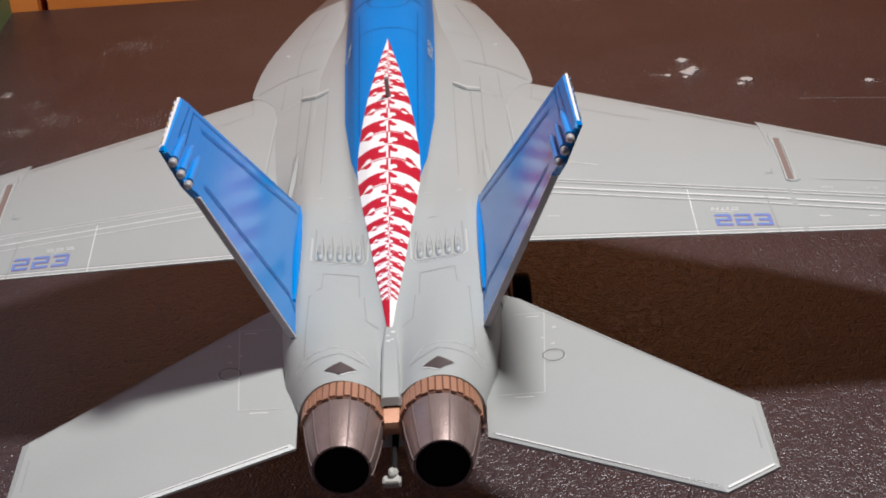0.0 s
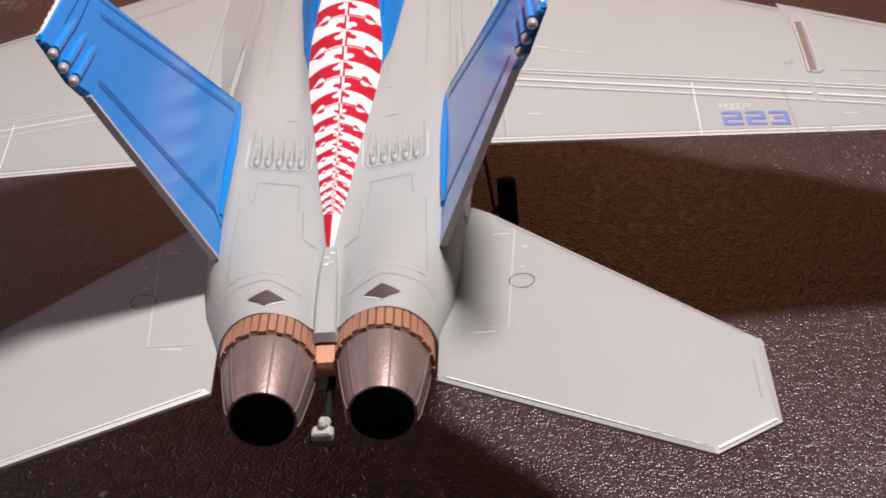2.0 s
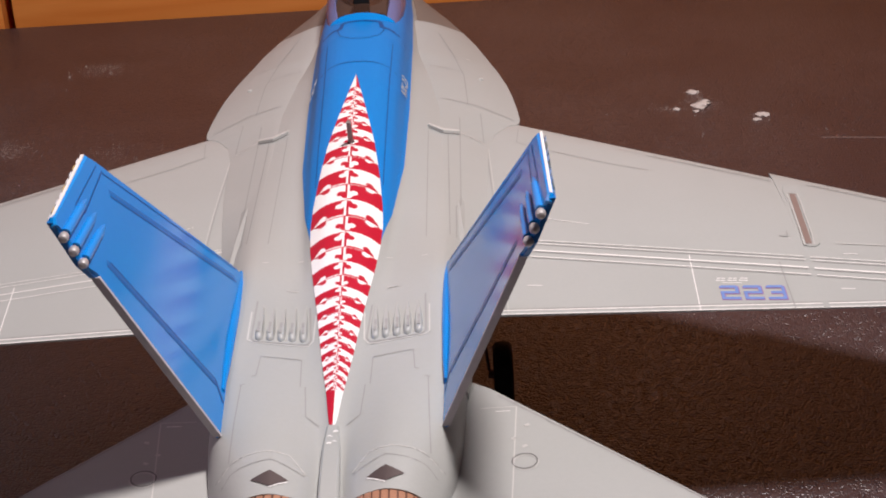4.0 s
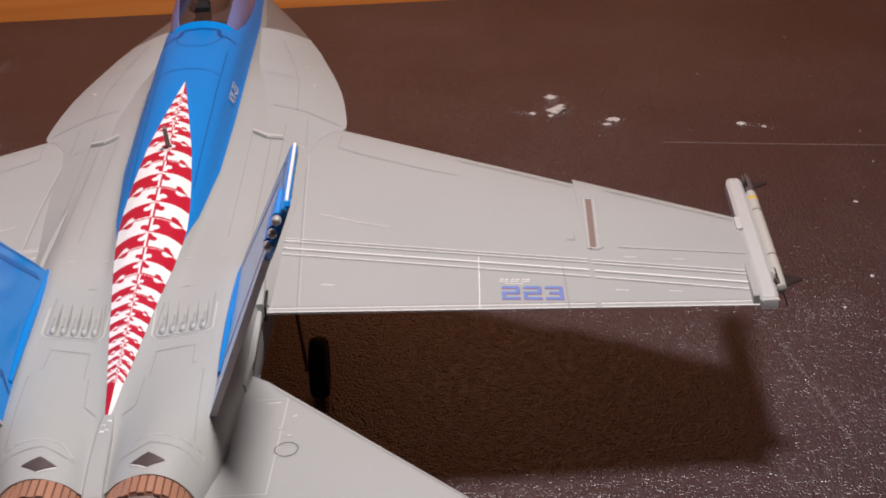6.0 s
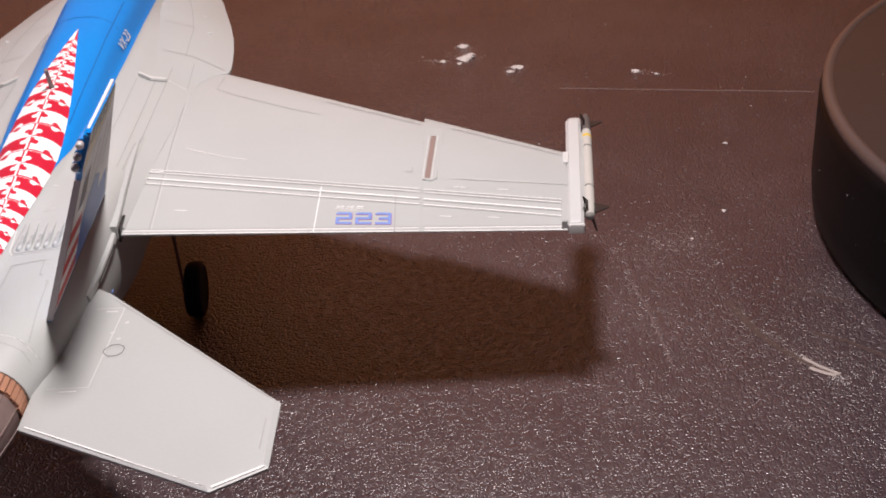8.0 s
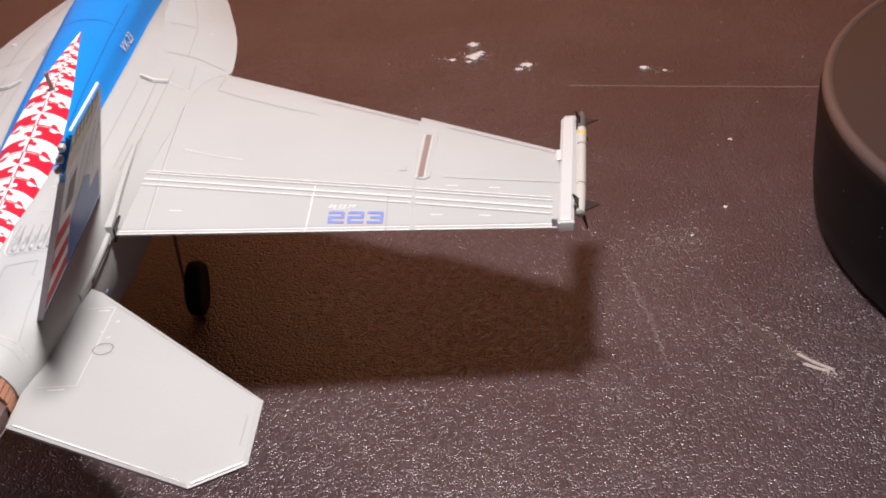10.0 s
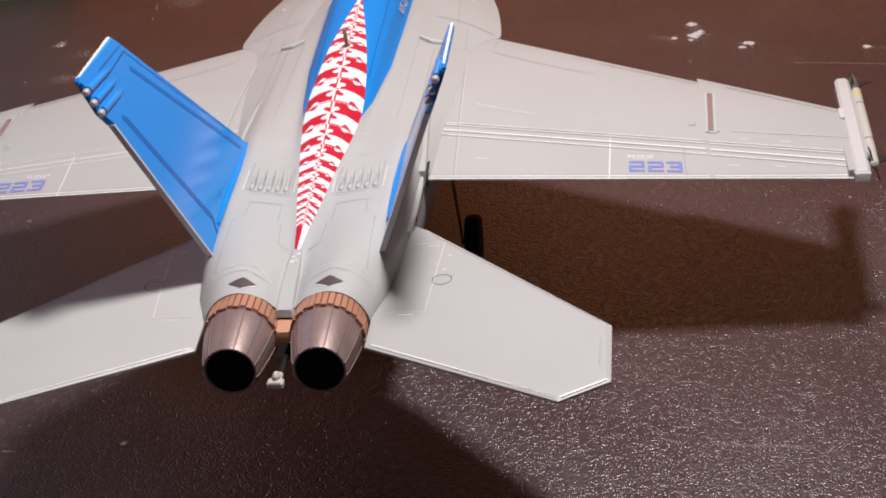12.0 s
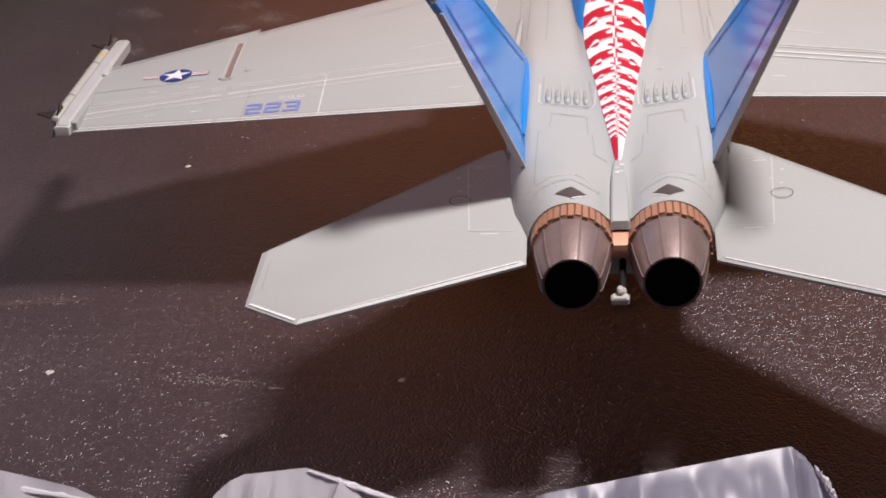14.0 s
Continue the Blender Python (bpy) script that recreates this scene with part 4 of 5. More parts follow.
for k in range(7):
    x, y = chip_rnd.uniform(-0.45, 0.45), chip_rnd.uniform(7.2, 10.2)
    part("paint_chip", ribbon([(x - 0.2, y), (x + 0.1, y + 0.15), (x + 0.3, y - 0.1)], chip_rnd.uniform(0.1, 0.24), lambda a, b: z_body(0, b) + float(np.interp(b, (2.0, 7.0, 11.0), (0.85, 0.6, 0.2))), 0.05, 0.5), GLINT, jet, "", 0)
hook = part("tail_hook", tube((0.3, 4, 26.6), (0.1, -11.3, 27.25), 0.5, 0.45, 10), BLACK, jet, "dark tail hook with a white shoe between the nozzles")
part("hook_shank", tube((0.1, -11.2, 27.3), (-0.1, -12.6, 27.4), 0.55, 0.6, 10), OFFWHITE, hook, "white end of the hook")
part("hook_shoe", joined([box(-1.4, 0.95, -13.9, -12.3, 26.7, 27.6, 0.25), box(-0.65, 0.3, -13.2, -11.6, 27.2, 28.4, 0.3)]), OFFWHITE, hook, "white hook shoe")

for s in (1, -1):
    # dark diamonds on the engine humps
    rows = []
    for k in range(13):
        y = -0.9 + 2.5 * k / 12
        w = 2.1 * (1 - abs(y - 0.35) / 1.25) + 0.02
        rows.append([(6.4 + w * (2 * j / 8 - 1), y, z_body(6.4 + w * (2 * j / 8 - 1), y) + 0.12) for j in range(9)])
    v = [p for r in rows for p in r]
    part("diamond_panel", mirror((v, [(9 * k + j, 9 * k + j + 1, 9 * k + j + 10, 9 * k + j + 9) for k in range(12) for j in range(8)]), s), GUNMETAL, jet, "dark diamond-shaped panel", 60)
    part("diamond_edge", mirror(ribbon([(4.35, 0.2), (6.4, -1.05)], 0.16, z_body, 0.1), s), WHITE, jet, "", 0)
    # vents: a bordered tray with five teardrop scoops
    tray = part("vent_tray", mirror(ribbon([(4.0, 36.0), (3.5, 28.6), (3.9, 27.8), (10.4, 28.1), (10.95, 28.8), (10.9, 37.6)], 0.24, z_body, 0.06), s), GREY_LINE, jet, "", 0)
    part("vent_edge", mirror(ribbon([(3.1, 34.0), (3.2, 28.4), (3.8, 27.4), (10.6, 27.8), (11.4, 28.5), (11.4, 35.0)], 0.22, z_body, 0.05), s), GREY_EDGE, jet, "", 0)
    for k in range(5):
        x = 4.5 + 1.38 * k
        rings = []
        for y, w, h in ((28.3, 0.14, 0.02), (28.7, 0.52, 0.5), (30.4, 0.58, 0.7), (32.6, 0.46, 0.5), (36.8, 0.05, 0.02)):
            zb = z_body(x, y)
            rings.append([(x - w, y, zb - 0.1), (x - w * 0.6, y, zb + h), (x + w * 0.6, y, zb + h), (x + w, y, zb - 0.1)])
        scoop = part("vent_scoop", mirror(loft(rings), s), GREY, tray, "", 60)
        part("vent_hole", mirror(ribbon([(x + 0.05, 29.4), (x + 0.1, 31.8)], 0.34, lambda a, b: z_body(a, b) + 0.64, 0.05), s), GREY_LINE, tray, "", 0)
    # engraved panels on the rear deck
    def deck(pts, w=0.15, m=GREY_LINE):
        part("panel_line", mirror(ribbon(pts, w, z_top, 0.06), s), m, jet, "", 0)
    deck([(4.2, 18.6), (4.4, 24.4), (9.4, 24.7), (9.6, 20.4), (10.1, 20.2)])
    deck([(3.6, 18.7), (3.2, 12.8), (1.6, 11.4)])
    deck([(11.2, 18.4), (11.4, 4.6)])
    deck([(10.8, 18.6), (11.4, 18.4)])
    deck([(9.8, 4.4), (13.0, 3.4)], 0.14)
    deck([(2.6, 2.3), (4.4, 4.6), (7.0, 4.9), (10.6, 4.3), (12.6, 3.2)], 0.14, GREY_EDGE)
    deck([(2.7, 2.0), (6.4, 3.4), (11.0, 2.6), (12.8, 1.2)], 0.12)
    deck([(5.8, 40.6), (7.4, 40.8)], 0.16, GREY_EDGE)
    deck([(5.6, 48.4), (6.4, 48.6)], 0.18, GREY_EDGE)
    deck([(10.4, 48.0), (11.2, 48.2)], 0.18, GREY_EDGE)
    # panels on the shoulders and extensions
    deck([(14.4, 94.0), (14.3, 56.0)])
    deck([(11.3, 93.0), (11.0, 54.0)], 0.13)
    deck([(16.4, 101.5), (16.0, 68.0), (15.3, 66.4), (15.2, 56.0)], 0.16)
    deck([(13.6, 108.6), (19.4, 108.2), (25.4, 105.6)], 0.14)
    deck([(17.9, 107.6), (17.5, 121.4), (15.8, 132.0), (13.2, 143.8)], 0.15)
    deck([(11.4, 124.2), (17.2, 123.4)], 0.1)
    deck([(19.9, 105.0), (20.1, 94.4)], 0.15)
    deck([(16.3, 95.6), (20.0, 93.6)], 0.2, GREY_EDGE)
    deck([(18.1, 131.4), (18.8, 131.3)], 0.4, GREY_EDGE)
    # blade strake and small fence on the shoulder
    part("shoulder_blade", mirror(prism([(11.3, 94.6), (13.7, 93.7), (16.3, 95.0), (16.3, 95.5), (13.7, 94.3), (11.3, 95.1)], lambda x, y: z_top(x, y) - 0.2, lambda x, y: z_top(x, y) + 0.5, 0.08), s), GREY_EDGE, jet, "small raised v-shaped blade on the shoulder")
    # the blade's shadow, painted as a dark line below it
    part("blade_painted_shadow", mirror(ribbon([(11.3, 94.3), (13.7, 93.4), (16.3, 94.7)], 0.3, z_top, 0.07), s), VENTHOLE, jet, "", 0)
    part("small_blade", mirror(box(20.0, 20.8, 121.6, 122.0, z_top(20.4, 121.8) - 0.3, z_top(20.4, 121.8) + 0.3, 0.1), s), GREY_EDGE, jet)
    # fairing beside the fin root, running to the trailing edge of the wing
    f = []
    for y, x, w, up in ((39.4, 16.35, 0.62, 0.5), (42.5, 16.3, 0.62, 0.5), (50.0, 16.1, 0.55, 0.42), (58.0, 15.9, 0.45, 0.34), (66.0, 15.7, 0.3, 0.2), (70.0, 15.6, 0.15, 0.0)):
        h = max(z_top(x, y), z_top(x + w, y), 34.6) + up
        f.append([(x - w, y, h - 2.2), (x + w, y, h - 2.2), (x + w, y, h - 0.14), (x + w - 0.12, y, h), (x - w + 0.12, y, h), (x - w, y, h - 0.14)])
    part("root_fairing", mirror(loft(f), s), GREY, jet, "slim raised bar along the wing root", 30)
    part("root_gap", mirror(box(16.85, 17.25, 40.0, 45.0, 32.0, 34.4, 0.1), s), BLACK, jet)
    bar = part("aft_side_rail", mirror(loft([[(x - 0.3, y, z - 0.8), (x + 0.45, y, z - 0.8), (x + 0.55, y, z - 0.6), (x + 0.45, y, z + 0.35), (x + 0.2, y, z + 0.5), (x - 0.3, y, z + 0.5)] for y, x, z in ((39.6, 16.2, 33.6), (36.0, 16.3, 33.4), (28.0, 16.1, 32.9), (21.5, 15.4, 32.5))]), s), GREY, jet, "flat bar with a dark slot along the engine side", 30)
    part("bar_slot", mirror(loft([[(x + 0.5, y, z - 0.32), (x + 0.62, y, z - 0.32), (x + 0.62, y, z - 0.06), (x + 0.5, y, z - 0.06)] for y, x, z in ((37.0, 16.28, 33.45), (26.0, 15.95, 32.8))]), s), BLACK, bar, "", 0)
    for y, z, dy in ((34.0, 26.5, 0.5), (33.2, 25.6, 0.7), (32.6, 24.7, 0.4), (30.4, 27.2, 1.0), (29.0, 26.0, 0.8), (31.0, 23.6, 0.6)):
        low = section(y)[24:]
        order = np.argsort(low[:, 1])
        x = float(np.interp(z, low[order, 1], low[order, 0])) + 0.12
        part("side_stencil_mark", mirror(box(x - 0.1, x, y - dy, y + dy, z - 0.15, z + 0.15, 0.02), s), INDIGO, jet)
    # wheels and legs
    hub = (21.3, 72.0)
    prof = [(1.9, -1.4), (4.5, -1.5), (5.0, -1.1), (5.2, 0), (5.0, 1.1), (4.5, 1.5), (1.9, 1.4)]
    rings = [[(hub[0] + dx, hub[1] + r * math.cos(2 * math.pi * i / 28), 5.2 + r * math.sin(2 * math.pi * i / 28)) for i in range(28)] for r, dx in prof]
    wheel = part("main_wheel", mirror(loft(rings), s), RUBBER, jet, "black main landing wheel")
    part("wheel_hub", mirror(tube((20.0, 72.0, 5.2), (22.6, 72.0, 5.2), 1.9, 1.9, 20), s), BLACK, wheel)
    leg = part("gear_leg", mirror(tube((19.2, 72.0, 5.2), (17.6, 75.0, 18.0), 0.28, 0.3, 12), s), LEG, jet, "dark landing gear leg")
    part("gear_axle", mirror(tube((18.9, 72.0, 5.2), (21.0, 72.0, 5.2), 0.7, 0.7, 10), s), LEG, leg)
    rings = [[(1.9 + dx, 156 + r * math.cos(2 * math.pi * i / 24), 3.6 + r * math.sin(2 * math.pi * i / 24)) for i in range(24)] for r, dx in ((1.5, -0.9), (3.3, -0.9), (3.6, 0), (3.3, 0.9), (1.5, 0.9))]
    part("nose_wheel", mirror(loft(rings), s), RUBBER, jet, "black nose wheel")
part("nose_gear_leg", tube((0, 156, 3.6), (0, 158, 25.0), 0.9, 1.2, 12), OFFWHITE, jet)

# probe on the spine
probe = part("spine_probe", tube((0, 76.6, 43.4), (0, 74.6, 48.0), 0.42, 0.34, 10), PROBE, jet, "short grey-brown probe standing on the spine")
part("probe_foot", tube((0, 76.6, 43.5), (0, 76.4, 44.2), 0.7, 0.5, 10), BLACK, probe)

# squadron code on the blue side, and grooves in the blue panel
for s in (1, -1):
    curve = bpy.data.curves.new("side_code", "FONT")
    curve.body, curve.size, curve.extrude, curve.align_x, curve.align_y = "VX-23", 2.8 * MM, 0.00002, "CENTER", "CENTER"
    code = new("side_code", curve)
    curve.materials.append(GREY_EDGE)
    code.parent = jet
    up = Vector((-s * 1.6, 0.0, 3.5)).normalized()
    along = Vector((0, s, 0.04)).normalized()
    nrm = along.cross(up)
    rot = Matrix((along, up, nrm)).transposed().to_4x4()
    yc = 103.6
    code.matrix_basis = Matrix.Translation(Vector((s * (7.62), yc, 42.0)) * MM) @ rot
    tagged(code, "white squadron code VX-23")
    part("panel_line", mirror(ribbon([(4.9, 66.0), (5.3, 99.0), (5.6, 116.0)], 0.14, z_body, 0.17), s), BLUE_LINE, jet, "", 0)
part("panel_line", ribbon([(-7.6, 104.4), (-5, 105.4), (0, 106.0), (5, 105.4), (7.6, 104.4)], 0.2, z_body, 0.17), BLUE_LINE, jet, "", 0)
part("hinge_groove", ribbon([(-7.5, 121.3), (-4.5, 122.6), (-3.7, 121.9), (-3.3, 125.2), (0, 126.0), (3.3, 125.2), (3.7, 121.9), (4.5, 122.6), (7.5, 121.3)], 0.75, z_body, 0.17), BLUE_LINE, jet, "dark groove of the canopy hinge", 0)
part("panel_line", ribbon([(-4.1, 121.6), (-3.4, 118.0), (-1.8, 116.4), (0, 116.0), (1.8, 116.4), (3.4, 118.0), (4.1, 121.6)], 0.14, z_body, 0.17), BLUE_LINE, jet, "", 0)


rows_patch("cockpit_floor", 129.8, 174, 1.5, lambda y: 5.4, 16, 0.3, TIPBROWN, lambda u, y: 0, jet, "brown cockpit floor under the canopy")


def build_canopy():
    rings = []
    for y, w, h in ((126.5, 5.6, 1.6), (130, 6.3, 4.4), (136, 6.9, 7.4), (145, 7.2, 9.4), (155, 7.1, 9.6), (165, 6.6, 8.2), (175, 5.8, 5.2), (183, 4.6, 1.6)):
        base = float(np.interp(y, (126, 160, 190), (44.6, 42.0, 38.8)))
        rings.append([(w * math.cos(math.pi * i / 18), y, base + h * math.sin(math.pi * i / 18)) for i in range(19)])
    v, f = loft(rings, False)
    n = 19
    f = [g for g in f if not ({g[0] % n, g[1] % n} == {0, n - 1})]
    can = part("canopy", (v, f), CANOPY, jet, "smoky bronze clear cockpit canopy", 60)
    part("canopy_frame", loft([[(w * 1.02 * math.cos(math.pi * i / 18), y, b + h * 1.03 * math.sin(math.pi * i / 18)) for i in range(19)] + [(w * 0.93 * math.cos(math.pi * i / 18), y, b + h * 0.94 * math.sin(math.pi * i / 18)) for i in range(18, -1, -1)] for y, w, h, b in ((126.2, 5.6, 1.6, 44.6), (127.6, 5.9, 2.8, 44.5))]), BLUE, can, "blue rear canopy frame", 50)
    for s in (1, -1):
        rows = []
        for y, w, h in ((126.8, 5.75, 1.9), (130, 6.4, 4.5), (136, 7.0, 7.5), (145, 7.3, 9.5), (155, 7.2, 9.7), (165, 6.7, 8.3), (175, 5.9, 5.3)):
            base = float(np.interp(y, (126, 160, 190), (44.6, 42.0, 38.8)))
            a = [math.radians(q) for q in (-8, 4, 14, 24, 34, 42)]
            rows.append([(s * w * 1.01 * math.cos(q), y, base + h * 1.01 * math.sin(q)) for q in a] + [(s * w * 0.96 * math.cos(q), y, base + h * 0.96 * math.sin(q)) for q in reversed(a)])
        part("canopy_side_frame", loft(rows), LILAC, can, "lavender-blue side frame of the canopy", 50)
    dome = []
    for k in range(1, 10):
        q = math.pi * k / 10
        dome.append([(3.7 * math.sin(q) * math.cos(2 * math.pi * i / 20), 143 - 8.5 * math.cos(q), 47.0 + 5.0 * math.sin(q) * math.sin(2 * math.pi * i / 20)) for i in range(20)])
    part("seat", loft(dome), SEAT, can, "glossy bronze rounded cockpit seat", 60)
    part("headrest", prism([(-1.4, 129.6), (1.4, 129.6), (1.0, 134.2), (-1.0, 134.2)], 44.0, 50.2, 0.9), RUBBER, can, "black headrest")


build_canopy()

# ---- things on the table ----
def round_stand():
    R, h, n = 91.6, 27.0, 128
    stand = new("round_stand")
    tagged(stand, "black round plastic stand with a rounded rim, dusty, on the table", "stand")
    def turn(prof, caps):
        return loft([[(230 + r * math.cos(2 * math.pi * i / n), 91.3 + r * math.sin(2 * math.pi * i / n), z) for i in range(n)] for r, z in prof], caps)
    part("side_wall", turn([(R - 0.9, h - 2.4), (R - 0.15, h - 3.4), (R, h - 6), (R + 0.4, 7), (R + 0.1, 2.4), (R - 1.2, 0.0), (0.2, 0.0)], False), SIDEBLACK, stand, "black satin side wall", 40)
    part("rim", turn([(R - 2.6, h - 0.35), (R - 2.2, h - 0.08), (R - 1.7, h), (R - 1.1, h - 0.2), (R - 0.6, h - 0.8), (R - 0.5, h - 1.6), (R - 0.8, h - 2.5)], False), RIM_SHEEN, stand, "rounded rim with a brown sheen painted in", 60)
    part("top_plate", turn([(0.2, h - 0.5), (R - 14, h - 0.45), (R - 2.5, h - 0.38)], False), PUCK, stand, "dusty flat top with a brown reflection painted in", 40)
    rnd = random.Random(23)
    verts, faces = [], []
    for _ in range(70):
        a, up = math.radians(rnd.uniform(165, 260)), rnd.random() < 0.6
        if up:
            p, d, e = Vector((230 + (R + 0.45) * math.cos(a), 91.3 + (R + 0.45) * math.sin(a), rnd.uniform(4, h - 6))), Vector((-math.sin(a), math.cos(a), 0)), Vector((0, 0, 1))
        else:
            q = rnd.uniform(R - 40, R - 4)
            p, d, e = Vector((230 + q * math.cos(a), 91.3 + q * math.sin(a), h - 0.3)), Vector((1, 0, 0)), Vector((0, 1, 0))
        o, r = len(verts), rnd.uniform(0.08, 0.26)
        for i in range(5):
            t, k = 2 * math.pi * i / 5, r * rnd.uniform(0.5, 1.4)
            verts.append(tuple(p + k * math.cos(t) * d + k * math.sin(t) * e))
        verts.append(tuple(p + 0.4 * r * d.cross(e)))
        faces += [(o + i, o + (i + 1) % 5, o + 5) for i in range(5)]
    part("dust_specks", (verts, faces), SPECK, stand, "pale dust specks", 0)


round_stand()


def green_box():
    v, f = prism([(-178, 209), (-146, 247), (-113.5, 248), (-113.5, 274), (-178, 274)], 0, 10, 1.0)
    tagged(mesh_object("green_box", v, f, GREEN), "small green card box standing on the table", "box")


green_box()


def film_sheet(edge, depth, peak, seed, crease, film):
    """A folded clear plastic wrapper: a stiff upper fold along an edge, long creases running back from it."""
    rnd = random.Random(seed)
    nx, ny = 110, 26
    xs, ys = [p[0] for p in edge], [p[1] for p in edge]
    creases = [(rnd.uniform(0.02, 0.98), rnd.uniform(-0.18, 0.18), rnd.uniform(0.02, 0.08), rnd.uniform(-0.8, 1.1)) for _ in range(11)]
    verts, faces = [], []
    for j in range(ny + 1):
        v = (j - 2) / (ny - 2)
        for i in range(nx + 1):
            u = i / nx
            x = xs[0] + (xs[-1] - xs[0]) * u
            y = float(np.interp(x, xs, ys)) + 0.08 * noise.noise((u * 12, seed, 0))
            z = peak * (0.93 + 0.07 * min(1.0, 9 * u, 9 * (1 - u)))
            if j == 0:
                y, z = y + 1.2, 0.25
            elif j == 1:
                y, z = y + 0.5, z - 0.5
            else:
                y -= depth * v ** 1.3
                z *= 1 - 0.45 * v
                for c, k, w, a in creases:
                    z += a * min(1.0, v * 9) * max(0.0, 1 - abs(u - c - k * v) / w)
                z += min(1.0, v * 9) * (0.9 * noise.noise((u * 5, v * 4, seed)) + 0.2 * noise.noise((u * 22, v * 12, seed + 2)) + 0.4 * abs(noise.noise((u * 11, v * 14, seed + 4))))
            verts.append((x, y, max(0.25, z)))
    for j in range(ny):
        for i in range(nx):
            a = j * (nx + 1) + i
            faces.append((a, a + 1, a + nx + 2, a + nx + 1))
    ob = mesh_object("plastic_wrapper", verts, faces, film, smooth=25)
    mod = ob.modifiers.new("thickness", "SOLIDIFY")
    mod.thickness = 0.00012
    # crease with its highlight painted white, a crinkled bead along one stretch of the edge
    path = [(crease[0][0] + (crease[1][0] - crease[0][0]) * k / 24, crease[0][1] + (crease[1][1] - crease[0][1]) * k / 24) for k in range(25)]
    rings = []
    for k, (x, y) in enumerate(path):
        w = crease[2] * (0.35 + 0.65 * math.sin(math.pi * min(1, max(0, k / 24)))) * rnd.uniform(0.6, 1.25)
        rings.append([(x + rnd.uniform(-0.15, 0.15), y + w * math.cos(a), peak * crease[3] + 0.7 * w * math.sin(a)) for a in (2 * math.pi * i / 7 for i in range(7))])
    v, f = loft(rings)
    part("crease_highlight", (v, f), FILM_EDGE, ob, "creased fold of the film, its highlight painted white", 30)
    return tagged(ob, "crumpled clear plastic wrapper lying on the table", "wrapper", "clear plastic wrappers")


film_sheet([(-108.5, -37.4), (-72.9, -42.6), (-57.3, -48.2)], 60, 22.0, 3, ((-86, -41.6), (-60, -48.0), 0.6, 0.97), FILM_PALE)
film_sheet([(-47.8, -51.2), (-46.5, -46.5), (-43.5, -43.9), (-36.5, -42.7), (-31.3, -45.3), (-21.8, -50.8)], 60, 22.0, 5, ((-36.2, -43.3), (-22.5, -51.0), 0.5, 1.0), FILM_PALE)
film_sheet([(-13.1, -49.5), (-10.5, -48.6), (18.5, -39.3), (20.0, -40.8), (22.5, -47.8)], 60, 22.0, 8, ((20.8, -42.5), (22.4, -48.5), 0.9, 0.97), FILM)


def crumb(name, x, y, r, h, seed, lab):
    rnd = random.Random(seed)
    n = 11
    rings = []
    for k, (q, z) in enumerate(((1.0, 0.02), (0.8, 0.6), (0.3, 1.0))):
        rings.append([(x + r * q * rnd.uniform(0.45, 1.25) * math.cos(2 * math.pi * i / n) * 1.2, y + r * q * rnd.uniform(0.45, 1.25) * math.sin(2 * math.pi * i / n), z * h) for i in range(n)])
    v, f = loft(rings)
    tagged(mesh_object(name, v, f, DUST, smooth=0), lab, "crumb", "pale crumbs on the table")


CRUMBS = ((70.0, 202.5, 1.2), (70.9, 194.2, 2.0), (72.0, 196.6, 1.0), (65.2, 192.6, 0.7), (69.2, 190.8, 0.7), (83.4, 186.8, 1.3), (81.6, 184.2, 0.8), (111.6, 181.4, 1.0), (116.5, 179.0, 0.6), (127.0, 137.9, 0.5),
          (88.8, 3.8, 0.7), (122.1, 105.7, 0.5), (114.3, 94.2, 0.35), (-100.0, 205.8, 0.6), (-89.0, 16.6, 0.7), (-57.5, -2.1, 0.45), (-33.0, 12.8, 0.6), (-85.0, 96.0, 0.5))
for k, (x, y, r) in enumerate(CRUMBS):
    crumb("crumb", x, y, r, 0.35 * r, k, "pale flake of dried dust stuck to the table")


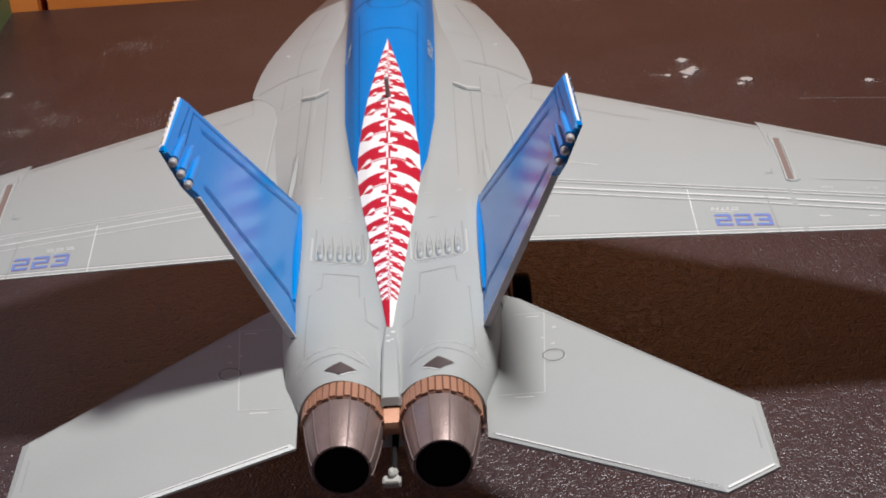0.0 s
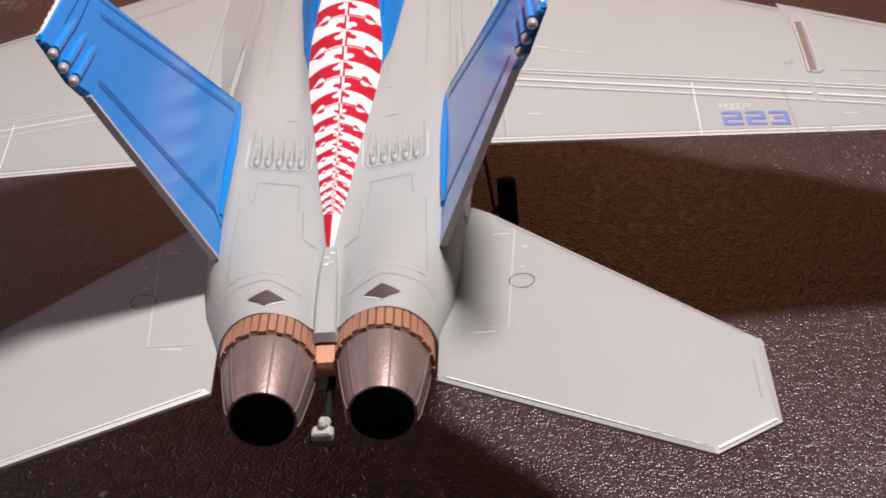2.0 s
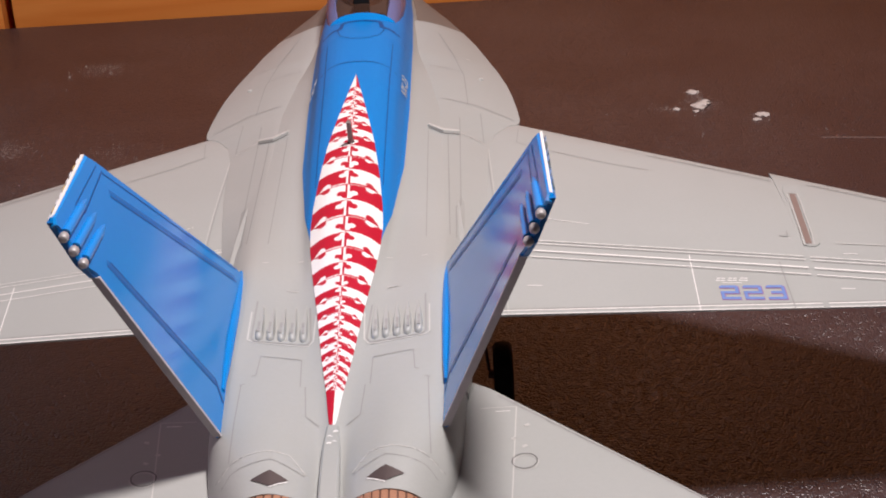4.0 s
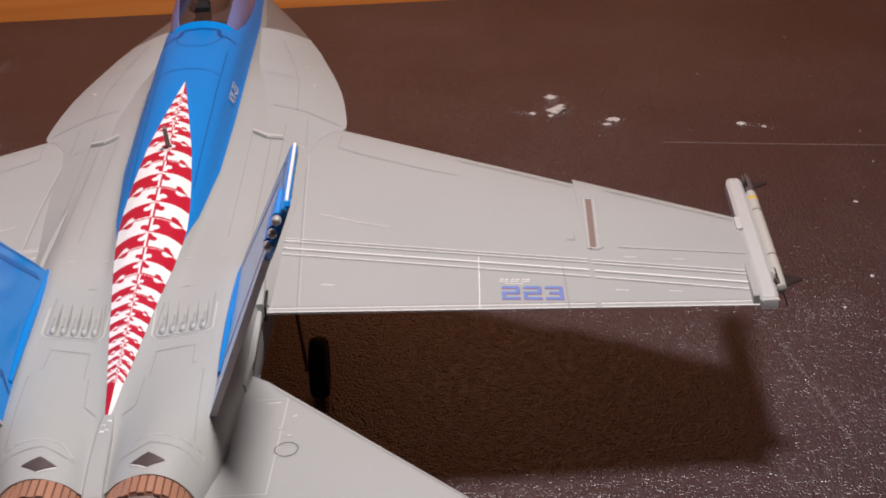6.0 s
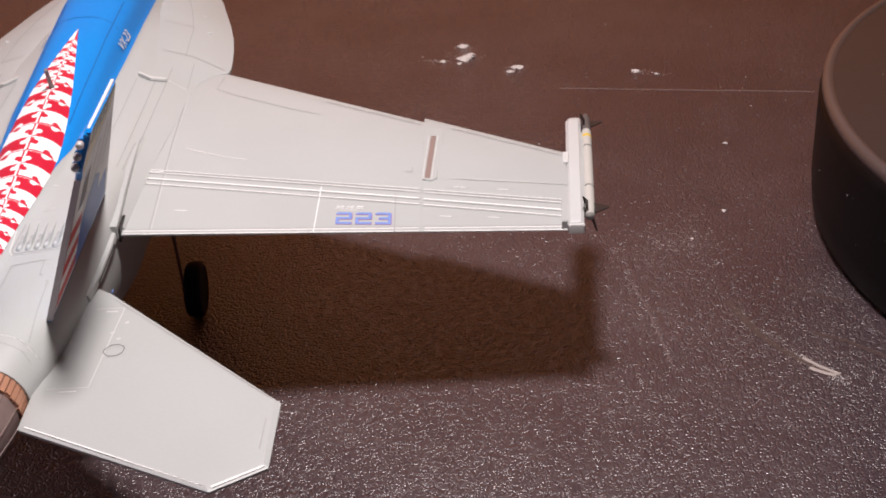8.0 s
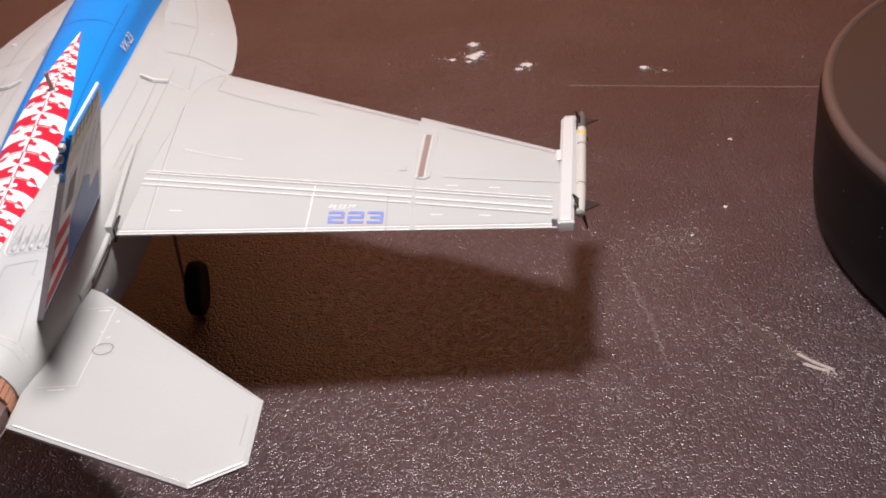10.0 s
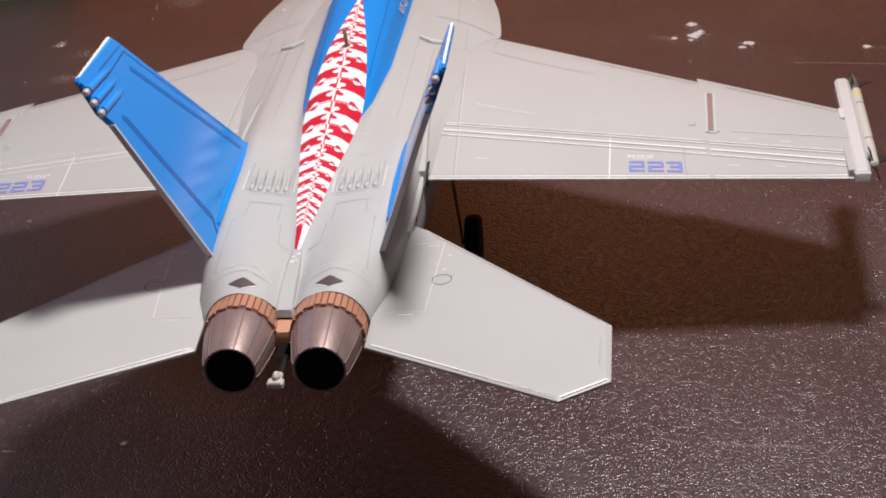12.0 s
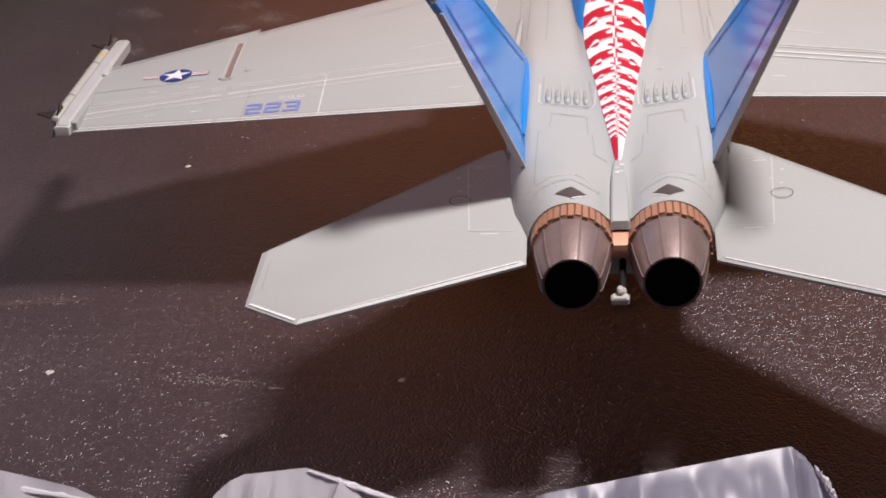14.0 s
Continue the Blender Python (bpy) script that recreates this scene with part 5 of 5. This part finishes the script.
def marks():
    flat = lambda x, y: 0.0
    def mk(name, pts, w, m, lab, lift=0.05):
        v, f = ribbon(pts, w, flat, lift, 3.0)
        tagged(mesh_object(name, v, f, m, smooth=0), lab, "scratch", kind="structure")
    mk("table_scratch_1", [(93, 172.4), (120, 168.5), (151.5, 164.2)], 0.5, SCRATCH, "long straight scratch in the tabletop")
    mk("table_scratch_2", [(99.8, 80), (101.4, 76.5), (103, 67.8), (104, 59), (105.4, 48)], 0.24, SCRATCH_DIM, "thin scratch in the tabletop")
    mk("table_scratch_3", [(117.4, 70), (118.6, 66), (121.3, 58), (124.1, 52.8), (127.7, 48), (132.3, 44)], 1.3, RUB, "faint curved rub mark in the tabletop")
    mk("table_scratch_4", [(-69.4, 14.5), (-62, 13.2), (-54.8, 12.1)], 0.5, RUB, "faint rub mark in the tabletop")
    mk("table_scratch_7", [(-106, 39), (-98, 39.6), (-90, 40.6)], 1.2, RUB, "faint rub mark in the tabletop")
    mk("table_scuff", [(128.0, 46.4), (130.0, 44.7), (131.9, 43.7)], 0.8, SCUFF, "pale scuffed streak in the tabletop", 0.1)
    mk("table_scuff_2", [(127.4, 49.6), (129.6, 46.8), (132.6, 44.0)], 0.7, SCUFF, "pale scuffed streak in the tabletop", 0.12)
    mk("table_scratch_8", [(114.6, 124.3), (118.4, 113.2), (123.1, 105.8)], 0.6, RUB, "faint rub mark in the tabletop")
    mk("table_scratch_9", [(127.1, 75.9), (134.2, 70.2), (139.0, 67.6)], 0.7, RUB, "faint rub mark in the tabletop")
    mk("table_scratch_10", [(130.8, 57.6), (136.0, 54.4), (141.3, 49.1)], 0.9, RUB, "faint rub mark in the tabletop")
    mk("table_scratch_11", [(121.2, 31.1), (123.9, 26.2)], 0.25, SCRATCH_DIM, "thin scratch in the tabletop")
    mk("table_scratch_5", [(63, 9.8), (69, 9.1), (75.6, 8.7)], 0.4, SCRATCH_DIM, "thin scratch in the tabletop")
    mk("table_scratch_6", [(-53.2, 10.9), (-50.8, 10.7)], 0.35, SCUFF, "short pale scratch in the tabletop")


marks()


def dust():
    rnd = random.Random(11)
    verts, faces = [], []
    spots = [(rnd.uniform(-150, 190), rnd.uniform(-60, 275), rnd.uniform(0.05, 0.13) if rnd.random() < 0.93 else rnd.uniform(0.15, 0.26)) for _ in range(1100)]
    # rubbed streaks and smudges of dust: (from, to, spread, count)
    right_smears = (((126, 51), (133, 42), 0.7, 420), ((118, 66), (126.5, 50), 1.0, 160), ((114, 118), (117, 78), 2.5, 200), ((128, 62), (150, 58), 5.0, 320),
        ((66, 193), (60, 193.5), 0.8, 60), ((68, 192), (73, 199), 2.2, 120), ((99, 92), (106, 46), 0.4, 120), ((112, 181), (119, 178), 0.9, 60),
        ((62.5, 9.9), (76, 8.7), 0.35, 160), ((69.6, 203.5), (70.6, 201), 1.1, 90), ((69.5, 196), (72.5, 192.5), 1.5, 160), ((81, 184), (84, 187.5), 1.2, 110), ((110.5, 181.8), (113, 181), 0.7, 50),
        ((115, 98), (113, 90), 3.0, 160), ((103, 96), (112, 88), 4.0, 160), ((132, 76), (150, 70), 4.0, 240), ((120, 60), (140, 40), 6.0, 200))
    left_smears = (((-88, 189), (-82, 187), 2.5, 260), ((-94, 181), (-90, 181), 1.5, 160), ((-122, 196), (-118, 195), 2.5, 160), ((-119, 172), (-110, 164), 2.2, 220),
        ((-101.4, 205), (-100, 209), 0.7, 160), ((-93, 199), (-90, 198), 2.0, 120), ((-66, 186), (-54, 180), 4.0, 240), ((-48, 176), (-40, 174), 3.0, 120),
        ((-76, 238), (-68, 240), 3.0, 320), ((-70, 14.6), (-54, 12.0), 0.8, 300), ((-106, 39), (-90, 40.6), 0.9, 220), ((-80, 24), (-60, 2), 7.0, 120))
    for (xa, ya), (xb, yb), w, n in right_smears + left_smears:
        for _ in range(n):
            t = rnd.random()
            spots.append((xa + (xb - xa) * t + rnd.gauss(0, w), ya + (yb - ya) * t + rnd.gauss(0, w), rnd.uniform(0.04, 0.11)))
    for x, y, r in spots:
        a0 = rnd.uniform(0, 6.3)
        o = len(verts)
        for i in range(4):
            a = a0 + i * math.pi / 2
            verts.append((x + r * rnd.uniform(0.6, 1.4) * math.cos(a), y + r * rnd.uniform(0.6, 1.4) * math.sin(a), 0.02))
        verts.append((x, y, 0.02 + r * 0.6))
        faces += [(o + i, o + (i + 1) % 4, o + 4) for i in range(4)]
    tagged(mesh_object("table_dust", verts, faces, DUST, smooth=0), "fine pale dust specks scattered over the table", "dust", kind="stuff")


dust()
